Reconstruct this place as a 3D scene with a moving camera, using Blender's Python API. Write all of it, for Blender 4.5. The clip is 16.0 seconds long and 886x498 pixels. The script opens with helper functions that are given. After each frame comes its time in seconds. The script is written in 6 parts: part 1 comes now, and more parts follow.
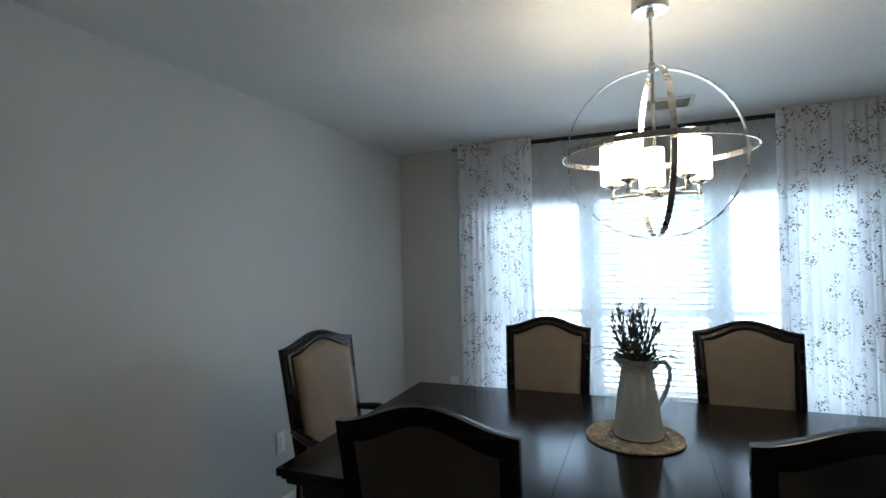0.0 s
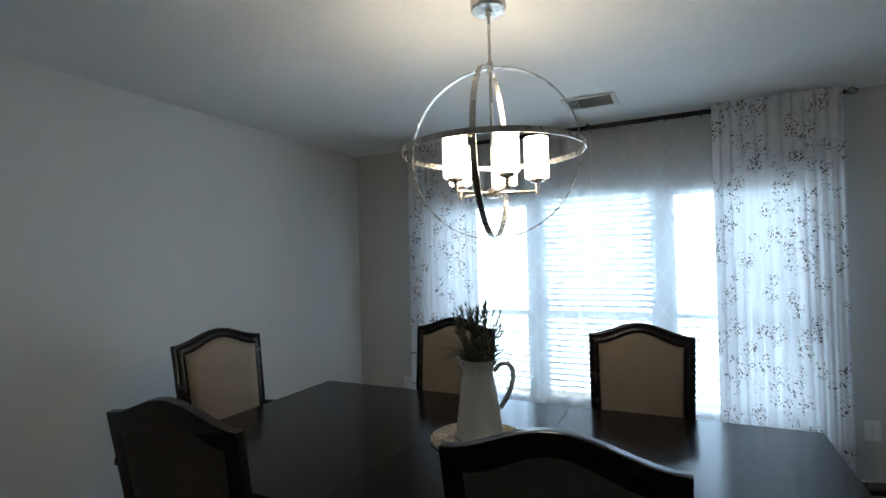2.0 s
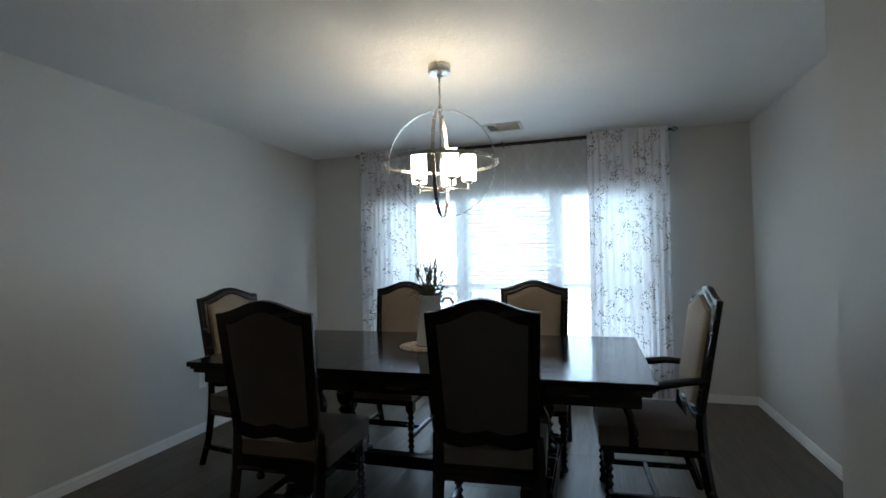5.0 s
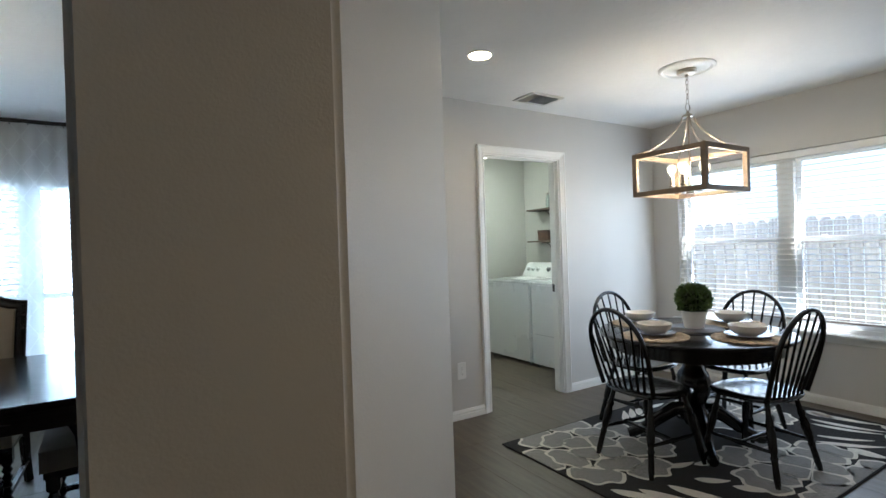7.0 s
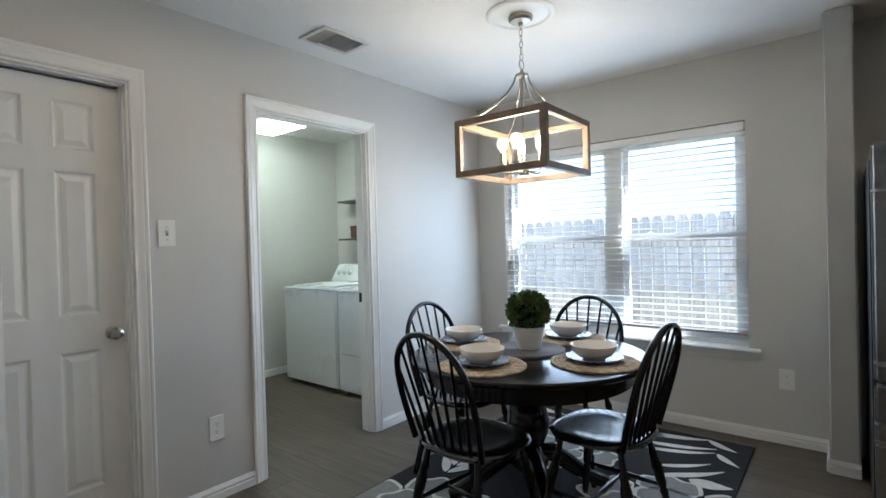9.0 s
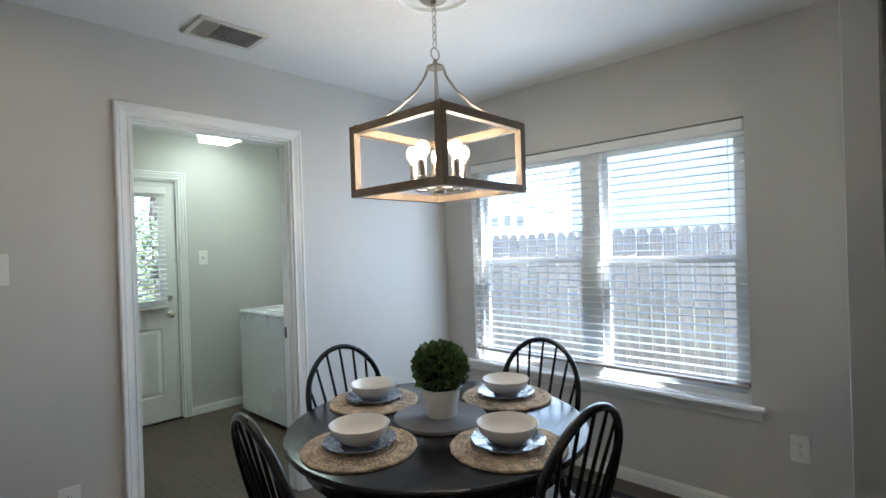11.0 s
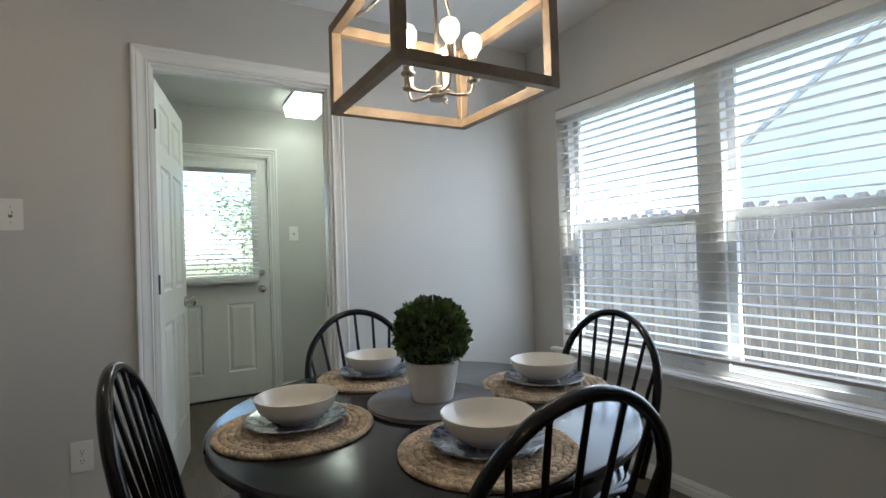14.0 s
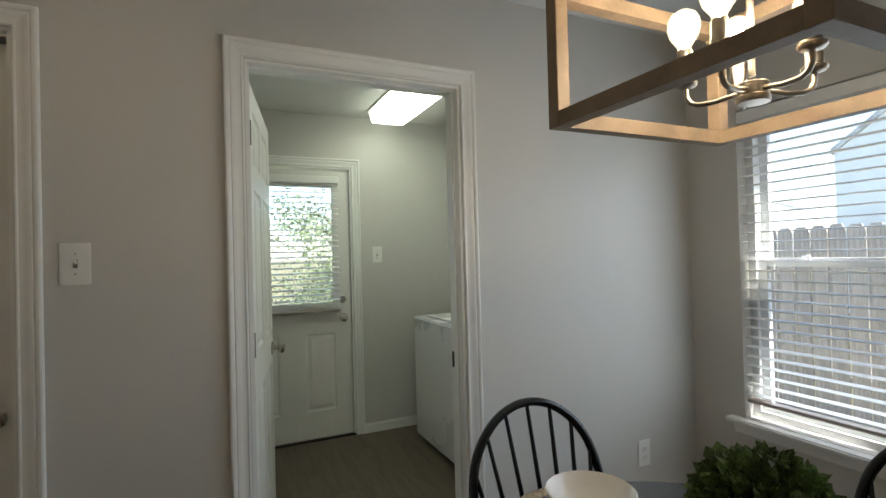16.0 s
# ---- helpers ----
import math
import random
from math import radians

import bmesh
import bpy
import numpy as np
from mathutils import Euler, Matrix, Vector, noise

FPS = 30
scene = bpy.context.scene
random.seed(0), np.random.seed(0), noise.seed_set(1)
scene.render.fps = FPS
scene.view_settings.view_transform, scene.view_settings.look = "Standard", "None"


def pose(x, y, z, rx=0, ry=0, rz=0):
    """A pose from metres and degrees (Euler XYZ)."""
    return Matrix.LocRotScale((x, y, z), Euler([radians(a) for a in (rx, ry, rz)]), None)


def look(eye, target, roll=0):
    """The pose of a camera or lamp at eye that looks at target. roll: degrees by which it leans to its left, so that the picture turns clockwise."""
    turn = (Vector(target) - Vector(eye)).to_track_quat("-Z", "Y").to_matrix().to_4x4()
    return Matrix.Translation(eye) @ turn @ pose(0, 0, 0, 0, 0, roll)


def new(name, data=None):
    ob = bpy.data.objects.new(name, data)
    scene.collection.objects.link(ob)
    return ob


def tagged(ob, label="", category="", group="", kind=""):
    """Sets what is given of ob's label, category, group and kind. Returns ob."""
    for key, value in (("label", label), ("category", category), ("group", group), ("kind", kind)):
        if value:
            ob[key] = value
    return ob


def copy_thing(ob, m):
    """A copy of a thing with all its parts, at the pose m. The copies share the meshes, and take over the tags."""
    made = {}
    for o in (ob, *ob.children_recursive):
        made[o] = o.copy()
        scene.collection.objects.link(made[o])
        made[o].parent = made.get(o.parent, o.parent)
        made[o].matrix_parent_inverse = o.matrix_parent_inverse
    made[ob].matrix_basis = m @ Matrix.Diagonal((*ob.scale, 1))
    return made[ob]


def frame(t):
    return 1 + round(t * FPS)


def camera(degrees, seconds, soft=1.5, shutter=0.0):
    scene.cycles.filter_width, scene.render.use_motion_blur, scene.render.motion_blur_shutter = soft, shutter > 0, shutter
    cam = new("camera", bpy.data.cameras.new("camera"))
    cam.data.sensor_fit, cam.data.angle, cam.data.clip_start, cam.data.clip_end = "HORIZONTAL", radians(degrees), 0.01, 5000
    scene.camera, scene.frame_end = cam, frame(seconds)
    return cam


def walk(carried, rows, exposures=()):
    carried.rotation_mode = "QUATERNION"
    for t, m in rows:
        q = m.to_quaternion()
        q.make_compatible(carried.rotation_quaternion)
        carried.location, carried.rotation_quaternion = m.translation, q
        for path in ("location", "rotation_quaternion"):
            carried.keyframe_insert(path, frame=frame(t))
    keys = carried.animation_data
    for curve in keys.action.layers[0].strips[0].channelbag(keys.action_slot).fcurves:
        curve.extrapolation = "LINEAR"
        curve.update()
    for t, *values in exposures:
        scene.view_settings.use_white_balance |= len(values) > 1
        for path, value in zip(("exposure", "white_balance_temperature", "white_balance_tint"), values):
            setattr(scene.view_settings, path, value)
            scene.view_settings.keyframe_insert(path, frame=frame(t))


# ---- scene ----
cam = camera(83.8, 16.0)
PATH = [
    (0, (0.239, 0.193, 1.498), (-0.502, 2.051, 1.526), -1.5),
    (0.5, (0.317, 0.372, 1.559), (-0.491, 2.202, 1.58), -1.7),
    (1, (0.513, 0.486, 1.543), (-0.335, 2.297, 1.581), -1.6),
    (1.5, (0.72, 0.508, 1.524), (-0.159, 2.304, 1.563), -1.5),
    (2, (0.926, 0.472, 1.473), (0.048, 2.269, 1.512), -1.5),
    (2.5, (1.056, 0.492, 1.38), (0.182, 2.291, 1.414), -1.5),
    (3, (1.113, 0.475, 1.296), (0.256, 2.282, 1.334), -1.2),
    (5.5, (1.148, -0.791, 1.302), (0.831, 1.184, 1.334), -1.4),
    (6, (1.246, -0.893, 1.318), (1.377, 1.102, 1.336), -1.8),
    (6.5, (1.369, -0.914, 1.325), (2.035, 0.972, 1.324), -1.9),
    (7, (1.534, -0.788, 1.312), (2.585, 0.914, 1.305), -1.9),
    (7.5, (1.729, -0.595, 1.346), (2.974, 0.97, 1.334), -1.8),
    (8, (1.945, -0.415, 1.381), (3.361, 0.997, 1.357), -1.7),
    (8.5, (2.189, -0.285, 1.323), (3.703, 1.022, 1.302), -1.6),
    (9, (2.397, -0.149, 1.275), (3.95, 1.111, 1.252), -1.6),
    (9.5, (2.605, -0.085, 1.242), (4.168, 1.162, 1.222), -1.6),
    (9.7, (2.683, -0.094, 1.255), (4.252, 1.146, 1.235), -1.6),
    (11.8, (3.452, -0.394, 1.429), (4.705, 1.165, 1.432), -1.7),
    (12, (3.504, -0.415, 1.426), (4.688, 1.196, 1.429), -1.6),
    (12.5, (3.599, -0.392, 1.388), (4.636, 1.318, 1.399), -1.6),
    (13, (3.699, -0.298, 1.301), (4.692, 1.438, 1.313), -1.6),
    (13.5, (3.816, -0.235, 1.194), (4.798, 1.507, 1.212), -1.6),
    (14, (3.92, -0.169, 1.149), (4.9, 1.574, 1.169), -1.9),
    (14.5, (3.979, -0.074, 1.211), (4.939, 1.681, 1.235), -1.4),
    (15, (3.919, 0.105, 1.295), (4.83, 1.885, 1.314), -1.1),
    (15.5, (3.839, 0.329, 1.359), (4.695, 2.136, 1.374), -1.1),
    (16, (3.779, 0.56, 1.358), (4.609, 2.379, 1.382), -1.5),
]
walk(cam, [(t, look(eye, target, roll)) for t, eye, target, roll in PATH],
     [(0, 2.38, 5850, 8), (1.5, 2.17, 5850, 8), (3, 2.2, 5850, 8), (5.5, 2.42, 5950, 8), (6.5, 2.68, 5720, 8), (7.5, 2.68, 5600, 8), (9.5, 2.56, 5400, 8), (12, 2.2, 5500, 8), (13.5, 2.0, 5700, 8), (14.5, 1.92, 5900, 8), (16, 1.66, 6250, 8)])

# daylight, the sun over the roof, exposure
world = bpy.data.worlds.new("sky")
scene.world = world
world.use_nodes = True
wn = world.node_tree.nodes
sky = wn.new("ShaderNodeTexSky")
sky.sky_type = 'NISHITA'
sky.sun_disc = False
sky.sun_elevation = radians(52)
sky.sun_rotation = radians(167)
world.node_tree.links.new(sky.outputs[0], wn["Background"].inputs[0])
wn["Background"].inputs[1].default_value = 0.15
sun_data = bpy.data.lights.new("sun", 'SUN')
sun_data.energy, sun_data.angle, sun_data.color = 5.0, radians(0.6), (1.0, 0.95, 0.87)
sun = new("sun", sun_data)
sun.matrix_world = look((1.8, -8, 12.0), (0, 0, 0))


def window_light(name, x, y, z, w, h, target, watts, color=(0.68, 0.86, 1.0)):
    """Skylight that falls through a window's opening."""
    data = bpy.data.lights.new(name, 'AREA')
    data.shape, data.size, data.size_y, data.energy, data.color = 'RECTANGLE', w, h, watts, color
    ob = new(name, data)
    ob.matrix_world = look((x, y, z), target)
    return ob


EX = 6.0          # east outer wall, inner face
window_light("dining_window_daylight", 0.34, 4.75, 1.26, 3.2, 1.9, (0.34, 0, 1.2), 26)
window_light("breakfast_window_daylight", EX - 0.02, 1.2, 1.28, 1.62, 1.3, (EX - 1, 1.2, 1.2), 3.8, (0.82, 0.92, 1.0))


# ---- materials ----
def mat(name, color, rough=0.5, metal=0.0, var=0.10, scale=6.0, fine=0.05, bump=0.0, bscale=120.0, coat=0.0,
        sheen=0.0, stretch=(1, 1, 1), piece=0.0, spec=0.5):
    """A paint, wood or metal: broad and fine variation of its colour, uneven gloss and fine relief, in metres."""
    m = bpy.data.materials.new(name)
    m.use_nodes = True
    nt = m.node_tree
    n, l = nt.nodes, nt.links
    b = n["Principled BSDF"]
    tc = n.new("ShaderNodeTexCoord")
    mp = n.new("ShaderNodeMapping")
    mp.inputs["Scale"].default_value = stretch
    l.new(tc.outputs["Object"], mp.inputs["Vector"])
    broad = n.new("ShaderNodeTexNoise")
    broad.inputs["Scale"].default_value = scale
    broad.inputs["Detail"].default_value = 4
    grain = n.new("ShaderNodeTexNoise")
    grain.inputs["Scale"].default_value = scale * 14
    grain.inputs["Detail"].default_value = 3
    for t in (broad, grain):
        l.new(mp.outputs[0], t.inputs["Vector"])
    dark = [c * (1 - var * 2) for c in color]
    light = [min(1, c * (1 + var)) for c in color]
    ramp = n.new("ShaderNodeValToRGB")
    ramp.color_ramp.elements[0].color = (*dark, 1)
    ramp.color_ramp.elements[1].color = (*light, 1)
    ramp.color_ramp.elements[0].position, ramp.color_ramp.elements[1].position = 0.25, 0.72
    mix = n.new("ShaderNodeMath")
    mix.operation = 'MULTIPLY_ADD'
    mix.inputs[1].default_value = fine * 6
    l.new(grain.outputs[0], mix.inputs[0])
    off = n.new("ShaderNodeMath")
    off.operation = 'SUBTRACT'
    off.inputs[1].default_value = fine * 3
    l.new(broad.outputs[0], off.inputs[0])
    last = off
    if piece:
        info = n.new("ShaderNodeObjectInfo")
        pm = n.new("ShaderNodeMath")
        pm.operation = 'MULTIPLY_ADD'
        pm.inputs[1].default_value = piece
        l.new(info.outputs["Random"], pm.inputs[0])
        sub = n.new("ShaderNodeMath")
        sub.operation = 'SUBTRACT'
        sub.inputs[1].default_value = piece * 0.5
        l.new(off.outputs[0], sub.inputs[0])
        l.new(sub.outputs[0], pm.inputs[2])
        last = pm
    l.new(last.outputs[0], mix.inputs[2])
    l.new(mix.outputs[0], ramp.inputs[0])
    l.new(ramp.outputs[0], b.inputs["Base Color"])
    rr = n.new("ShaderNodeMath")
    rr.operation = 'MULTIPLY_ADD'
    rr.inputs[1].default_value, rr.inputs[2].default_value = 0.16, rough - 0.08
    l.new(broad.outputs[0], rr.inputs[0])
    l.new(rr.outputs[0], b.inputs["Roughness"])
    b.inputs["Metallic"].default_value = metal
    b.inputs["Specular IOR Level"].default_value = spec
    b.inputs["Coat Weight"].default_value = coat
    b.inputs["Coat Roughness"].default_value = 0.15
    b.inputs["Sheen Weight"].default_value = sheen
    if bump:
        rel = n.new("ShaderNodeTexNoise")
        rel.inputs["Scale"].default_value = bscale
        rel.inputs["Detail"].default_value = 3
        l.new(mp.outputs[0], rel.inputs["Vector"])
        bp = n.new("ShaderNodeBump")
        bp.inputs["Strength"].default_value = bump
        bp.inputs["Distance"].default_value = 0.004
        l.new(rel.outputs[0], bp.inputs["Height"])
        l.new(bp.outputs[0], b.inputs["Normal"])
    return m


def glowing(name, color, strength):
    m = bpy.data.materials.new(name)
    m.use_nodes = True
    b = m.node_tree.nodes["Principled BSDF"]
    b.inputs["Base Color"].default_value = (0.9, 0.88, 0.84, 1)
    b.inputs["Emission Color"].default_value = (*color, 1)
    b.inputs["Emission Strength"].default_value = strength
    return m


def bulb_glass(name, color, strength):
    """The thin glass of a lit bulb, clear with a glow of its own."""
    m = bpy.data.materials.new(name)
    m.use_nodes = True
    n, l = m.node_tree.nodes, m.node_tree.links
    n.remove(n["Principled BSDF"])
    clear, glow, both = n.new("ShaderNodeBsdfTransparent"), n.new("ShaderNodeEmission"), n.new("ShaderNodeMixShader")
    glow.inputs["Color"].default_value = (*color, 1)
    glow.inputs["Strength"].default_value = strength
    both.inputs[0].default_value = 0.5
    l.new(clear.outputs[0], both.inputs[1])
    l.new(glow.outputs[0], both.inputs[2])
    l.new(both.outputs[0], n["Material Output"].inputs["Surface"])
    return m


def glass(name, color=(1, 1, 1), rough=0.0):
    m = bpy.data.materials.new(name)
    m.use_nodes = True
    b = m.node_tree.nodes["Principled BSDF"]
    b.inputs["Base Color"].default_value = (*color, 1)
    b.inputs["Transmission Weight"].default_value = 1
    b.inputs["Roughness"].default_value = rough
    b.inputs["IOR"].default_value = 1.1
    return m


def cloth(name, color, thin, weave=900.0, var=0.06, opacity=1.0):
    """Thin fabric that lets part of the light through; opacity under 1 for an open weave."""
    m = bpy.data.materials.new(name)
    m.use_nodes = True
    nt = m.node_tree
    n, l = nt.nodes, nt.links
    out = n["Material Output"]
    n.remove(n["Principled BSDF"])
    tc = n.new("ShaderNodeTexCoord")
    ns = n.new("ShaderNodeTexNoise")
    ns.inputs["Scale"].default_value = 30
    l.new(tc.outputs["Object"], ns.inputs["Vector"])
    ramp = n.new("ShaderNodeValToRGB")
    ramp.color_ramp.elements[0].color = (*[c * (1 - var) for c in color], 1)
    ramp.color_ramp.elements[1].color = (*color, 1)
    l.new(ns.outputs[0], ramp.inputs[0])
    d, t, mx = n.new("ShaderNodeBsdfDiffuse"), n.new("ShaderNodeBsdfTranslucent"), n.new("ShaderNodeMixShader")
    mx.inputs[0].default_value = thin
    for s in (d, t):
        l.new(ramp.outputs[0], s.inputs["Color"])
    l.new(d.outputs[0], mx.inputs[1])
    l.new(t.outputs[0], mx.inputs[2])
    last = mx
    if opacity < 1:
        tr, m2 = n.new("ShaderNodeBsdfTransparent"), n.new("ShaderNodeMixShader")
        m2.inputs[0].default_value = opacity
        l.new(tr.outputs[0], m2.inputs[1])
        l.new(mx.outputs[0], m2.inputs[2])
        last = m2
    l.new(last.outputs[0], out.inputs["Surface"])
    return m


def plank_material(name, c0, c1, c2):
    """Wood-look planks laid along y: long grain, darker streaks, each board its own tone."""
    m = mat(name, c1, 0.42, var=0.0, bump=0.12, bscale=40, stretch=(14, 1.2, 14))
    nt = m.node_tree
    n, l = nt.nodes, nt.links
    b = n["Principled BSDF"]
    tc = n.new("ShaderNodeTexCoord")
    info = n.new("ShaderNodeObjectInfo")
    shift = n.new("ShaderNodeVectorMath")
    shift.operation = 'MULTIPLY_ADD'
    l.new(info.outputs["Random"], shift.inputs[0])
    shift.inputs[1].default_value = (31, 17, 5)
    l.new(tc.outputs["Object"], shift.inputs[2])
    mp = n.new("ShaderNodeMapping")
    mp.inputs["Scale"].default_value = (16, 1.1, 16)
    l.new(shift.outputs[0], mp.inputs["Vector"])
    g = n.new("ShaderNodeTexNoise")
    g.inputs["Scale"].default_value, g.inputs["Detail"].default_value, g.inputs["Distortion"].default_value = 2.2, 7, 0.7
    l.new(mp.outputs[0], g.inputs["Vector"])
    add = n.new("ShaderNodeMath")
    add.operation = 'MULTIPLY_ADD'
    add.inputs[1].default_value = 0.16
    l.new(info.outputs["Random"], add.inputs[0])
    sub = n.new("ShaderNodeMath")
    sub.operation = 'SUBTRACT'
    sub.inputs[1].default_value = 0.08
    l.new(g.outputs[0], sub.inputs[0])
    l.new(sub.outputs[0], add.inputs[2])
    ramp = n.new("ShaderNodeValToRGB")
    e = ramp.color_ramp.elements
    e[0].position, e[0].color = 0.28, (*c0, 1)
    e[1].position, e[1].color = 0.75, (*c2, 1)
    mid = e.new(0.5)
    mid.color = (*c1, 1)
    l.new(add.outputs[0], ramp.inputs[0])
    l.new(ramp.outputs[0], b.inputs["Base Color"])
    return m


WALL = mat("greige_wall_paint", (0.585, 0.572, 0.545), 0.55, var=0.015, scale=1.5, fine=0.01, bump=0.16, bscale=160)


def knockdown(m):
    """Flattened splatters of plaster, uneven in size and gathered in patches."""
    nt = m.node_tree
    n, l = nt.nodes, nt.links
    tc = n.new("ShaderNodeTexCoord")
    a, b = n.new("ShaderNodeTexNoise"), n.new("ShaderNodeTexNoise")
    a.inputs["Scale"].default_value, a.inputs["Detail"].default_value = 26, 4
    b.inputs["Scale"].default_value = 1.6
    for t in (a, b):
        l.new(tc.outputs["Object"], t.inputs["Vector"])
    add = n.new("ShaderNodeMath")
    add.operation = 'MULTIPLY_ADD'
    add.inputs[1].default_value = 0.35
    l.new(b.outputs[0], add.inputs[0])
    l.new(a.outputs[0], add.inputs[2])
    ramp = n.new("ShaderNodeValToRGB")
    ramp.color_ramp.elements[0].position, ramp.color_ramp.elements[1].position = 0.70, 0.76
    l.new(add.outputs[0], ramp.inputs[0])
    bp = n.new("ShaderNodeBump")
    bp.inputs["Strength"].default_value, bp.inputs["Distance"].default_value = 0.15, 0.006
    l.new(ramp.outputs[0], bp.inputs["Height"])
    l.new(bp.outputs[0], n["Principled BSDF"].inputs["Normal"])
    return m


CEIL = knockdown(mat("textured_ceiling_paint", (0.78, 0.77, 0.75), 0.8, var=0.02, scale=2))
TRIM = mat("white_trim_paint", (0.80, 0.80, 0.78), 0.32, var=0.02, scale=3, fine=0.01)
DOORP = mat("white_door_paint", (0.76, 0.755, 0.73), 0.35, var=0.02, scale=3, fine=0.01, bump=0.06, bscale=70, stretch=(4, 4, 0.6))
PLASTIC = mat("white_plastic", (0.82, 0.81, 0.78), 0.35, var=0.02)
SLOT = mat("switch_slot_shade", (0.20, 0.19, 0.18), 0.6)
DARK = mat("dark_slot", (0.02, 0.02, 0.02), 0.6)
NICKEL = mat("brushed_nickel", (0.55, 0.52, 0.47), 0.28, metal=1.0, var=0.05, scale=30)
SATIN = mat("satin_nickel_lantern_metal", (0.42, 0.375, 0.31), 0.36, metal=1.0, var=0.06, scale=30)
BRONZE = mat("dark_bronze_rod", (0.035, 0.030, 0.028), 0.4, metal=0.6, var=0.2, scale=20)
PLANK = plank_material("grey_brown_wood_plank", (0.064, 0.049, 0.034), (0.089, 0.070, 0.048), (0.118, 0.095, 0.067))
VINYL = mat("white_vinyl_window_frame", (0.80, 0.82, 0.82), 0.35, var=0.02)
SLAT = mat("white_blind_slat", (0.85, 0.85, 0.84), 0.4, var=0.02)
# Taupe puts the brown shadow under the lowest slat into the rail's colour.
RAIL = mat("shadow_taupe_bottom_rail", (0.42, 0.37, 0.33), 0.5, var=0.04)
GLASS = glass("window_glass")


# ---- mesh helpers ----
def box(bm, x0, x1, y0, y1, z0, z1, m=None):
    v = [bm.verts.new((x, y, z)) for z in (z0, z1) for x, y in ((x0, y0), (x1, y0), (x1, y1), (x0, y1))]
    f = [bm.faces.new([v[i] for i in q]) for q in ((3, 2, 1, 0), (4, 5, 6, 7), (0, 1, 5, 4), (1, 2, 6, 5), (2, 3, 7, 6), (3, 0, 4, 7))]
    if m is not None:
        bmesh.ops.transform(bm, matrix=m, verts=v)
    return f


def prism(bm, poly, z0, z1, m=None):
    """A plan outline (counter-clockwise) pulled up from z0 to z1."""
    a = [bm.verts.new((x, y, z0)) for x, y in poly]
    b = [bm.verts.new((x, y, z1)) for x, y in poly]
    bm.faces.new(a[::-1])
    bm.faces.new(b)
    for i in range(len(poly)):
        j = (i + 1) % len(poly)
        bm.faces.new((a[i], a[j], b[j], b[i]))
    if m is not None:
        bmesh.ops.transform(bm, matrix=m, verts=a + b)


def lathe(bm, profile, seg=24, m=None, closed=False):
    """Rings of (radius, height) turned round z; the ends are capped unless closed."""
    rings = []
    for r, z in profile:
        rings.append([bm.verts.new((r * math.cos(2 * math.pi * i / seg), r * math.sin(2 * math.pi * i / seg), z)) for i in range(seg)])
    for a, b in zip(rings, rings[1:] + ([rings[0]] if closed else [])):
        for i in range(seg):
            j = (i + 1) % seg
            bm.faces.new((a[i], a[j], b[j], b[i]))
    if not closed:
        bm.faces.new(rings[0][::-1])
        bm.faces.new(rings[-1])
    if m is not None:
        bmesh.ops.transform(bm, matrix=m, verts=[v for r in rings for v in r])


def tube(bm, pts, radius, seg=8, m=None, loop=False, flat=1.0):
    """A bar along points; radius is one number or one for each point; flat squeezes its section."""
    pts = [Vector(p) for p in pts]
    n = len(pts)
    rad = radius if isinstance(radius, (list, tuple)) else [radius] * n
    rings, up = [], None
    for i, p in enumerate(pts):
        a, b = (pts[i - 1], pts[(i + 1) % n]) if loop else (pts[max(i - 1, 0)], pts[min(i + 1, n - 1)])
        d = (b - a).normalized()
        if up is None:
            up = Vector((0, 0, 1)) if abs(d.z) < 0.9 else Vector((0, 1, 0))
        side = d.cross(up).normalized()
        up = side.cross(d).normalized()
        rings.append([bm.verts.new(p + rad[i] * (math.cos(t) * side + flat * math.sin(t) * up))
                      for t in (2 * math.pi * k / seg for k in range(seg))])
    for a, b in zip(rings, rings[1:] + ([rings[0]] if loop else [])):
        for k in range(seg):
            j = (k + 1) % seg
            bm.faces.new((a[k], b[k], b[j], a[j]))
    if not loop:
        bm.faces.new(rings[0])
        bm.faces.new(rings[-1][::-1])
    if m is not None:
        bmesh.ops.transform(bm, matrix=m, verts=[v for r in rings for v in r])


def soften(bm, w, seg=2):
    bmesh.ops.recalc_face_normals(bm, faces=bm.faces)
    edges = [e for e in bm.edges if len(e.link_faces) == 2 and e.calc_face_angle(0) > 0.5]
    bmesh.ops.bevel(bm, geom=edges, offset=w, segments=seg, affect='EDGES', clamp_overlap=True)


def mesh(bm, name, material, smooth=0.6):
    bmesh.ops.recalc_face_normals(bm, faces=bm.faces)
    me = bpy.data.meshes.new(name)
    bm.to_mesh(me)
    bm.free()
    me.materials.append(material)
    if smooth:
        me.polygons.foreach_set("use_smooth", [True] * len(me.polygons))
        me.set_sharp_from_angle(angle=smooth)
    return me


def part(name, bm, material, parent=None, label="", smooth=0.6):
    ob = new(name, mesh(bm, name, material, smooth))
    ob.parent = parent
    if label:
        tagged(ob, label)
    return ob


def thing(name, label, category, group="", kind="", m=None):
    ob = new(name)
    ob.empty_display_size = 0.1
    if m is not None:
        ob.matrix_basis = m
    return tagged(ob, label, category, group, kind)


def again(name, ob, parent, m):
    """One more piece on the same mesh."""
    o = new(name, ob.data)
    o.parent = parent
    o.matrix_basis = m
    return o


def wall_box(name, label, boxes, material=None):
    bm = bmesh.new()
    for b in boxes:
        box(bm, *b)
    return tagged(part(name, bm, material or WALL, smooth=0), label, "wall", kind="structure")


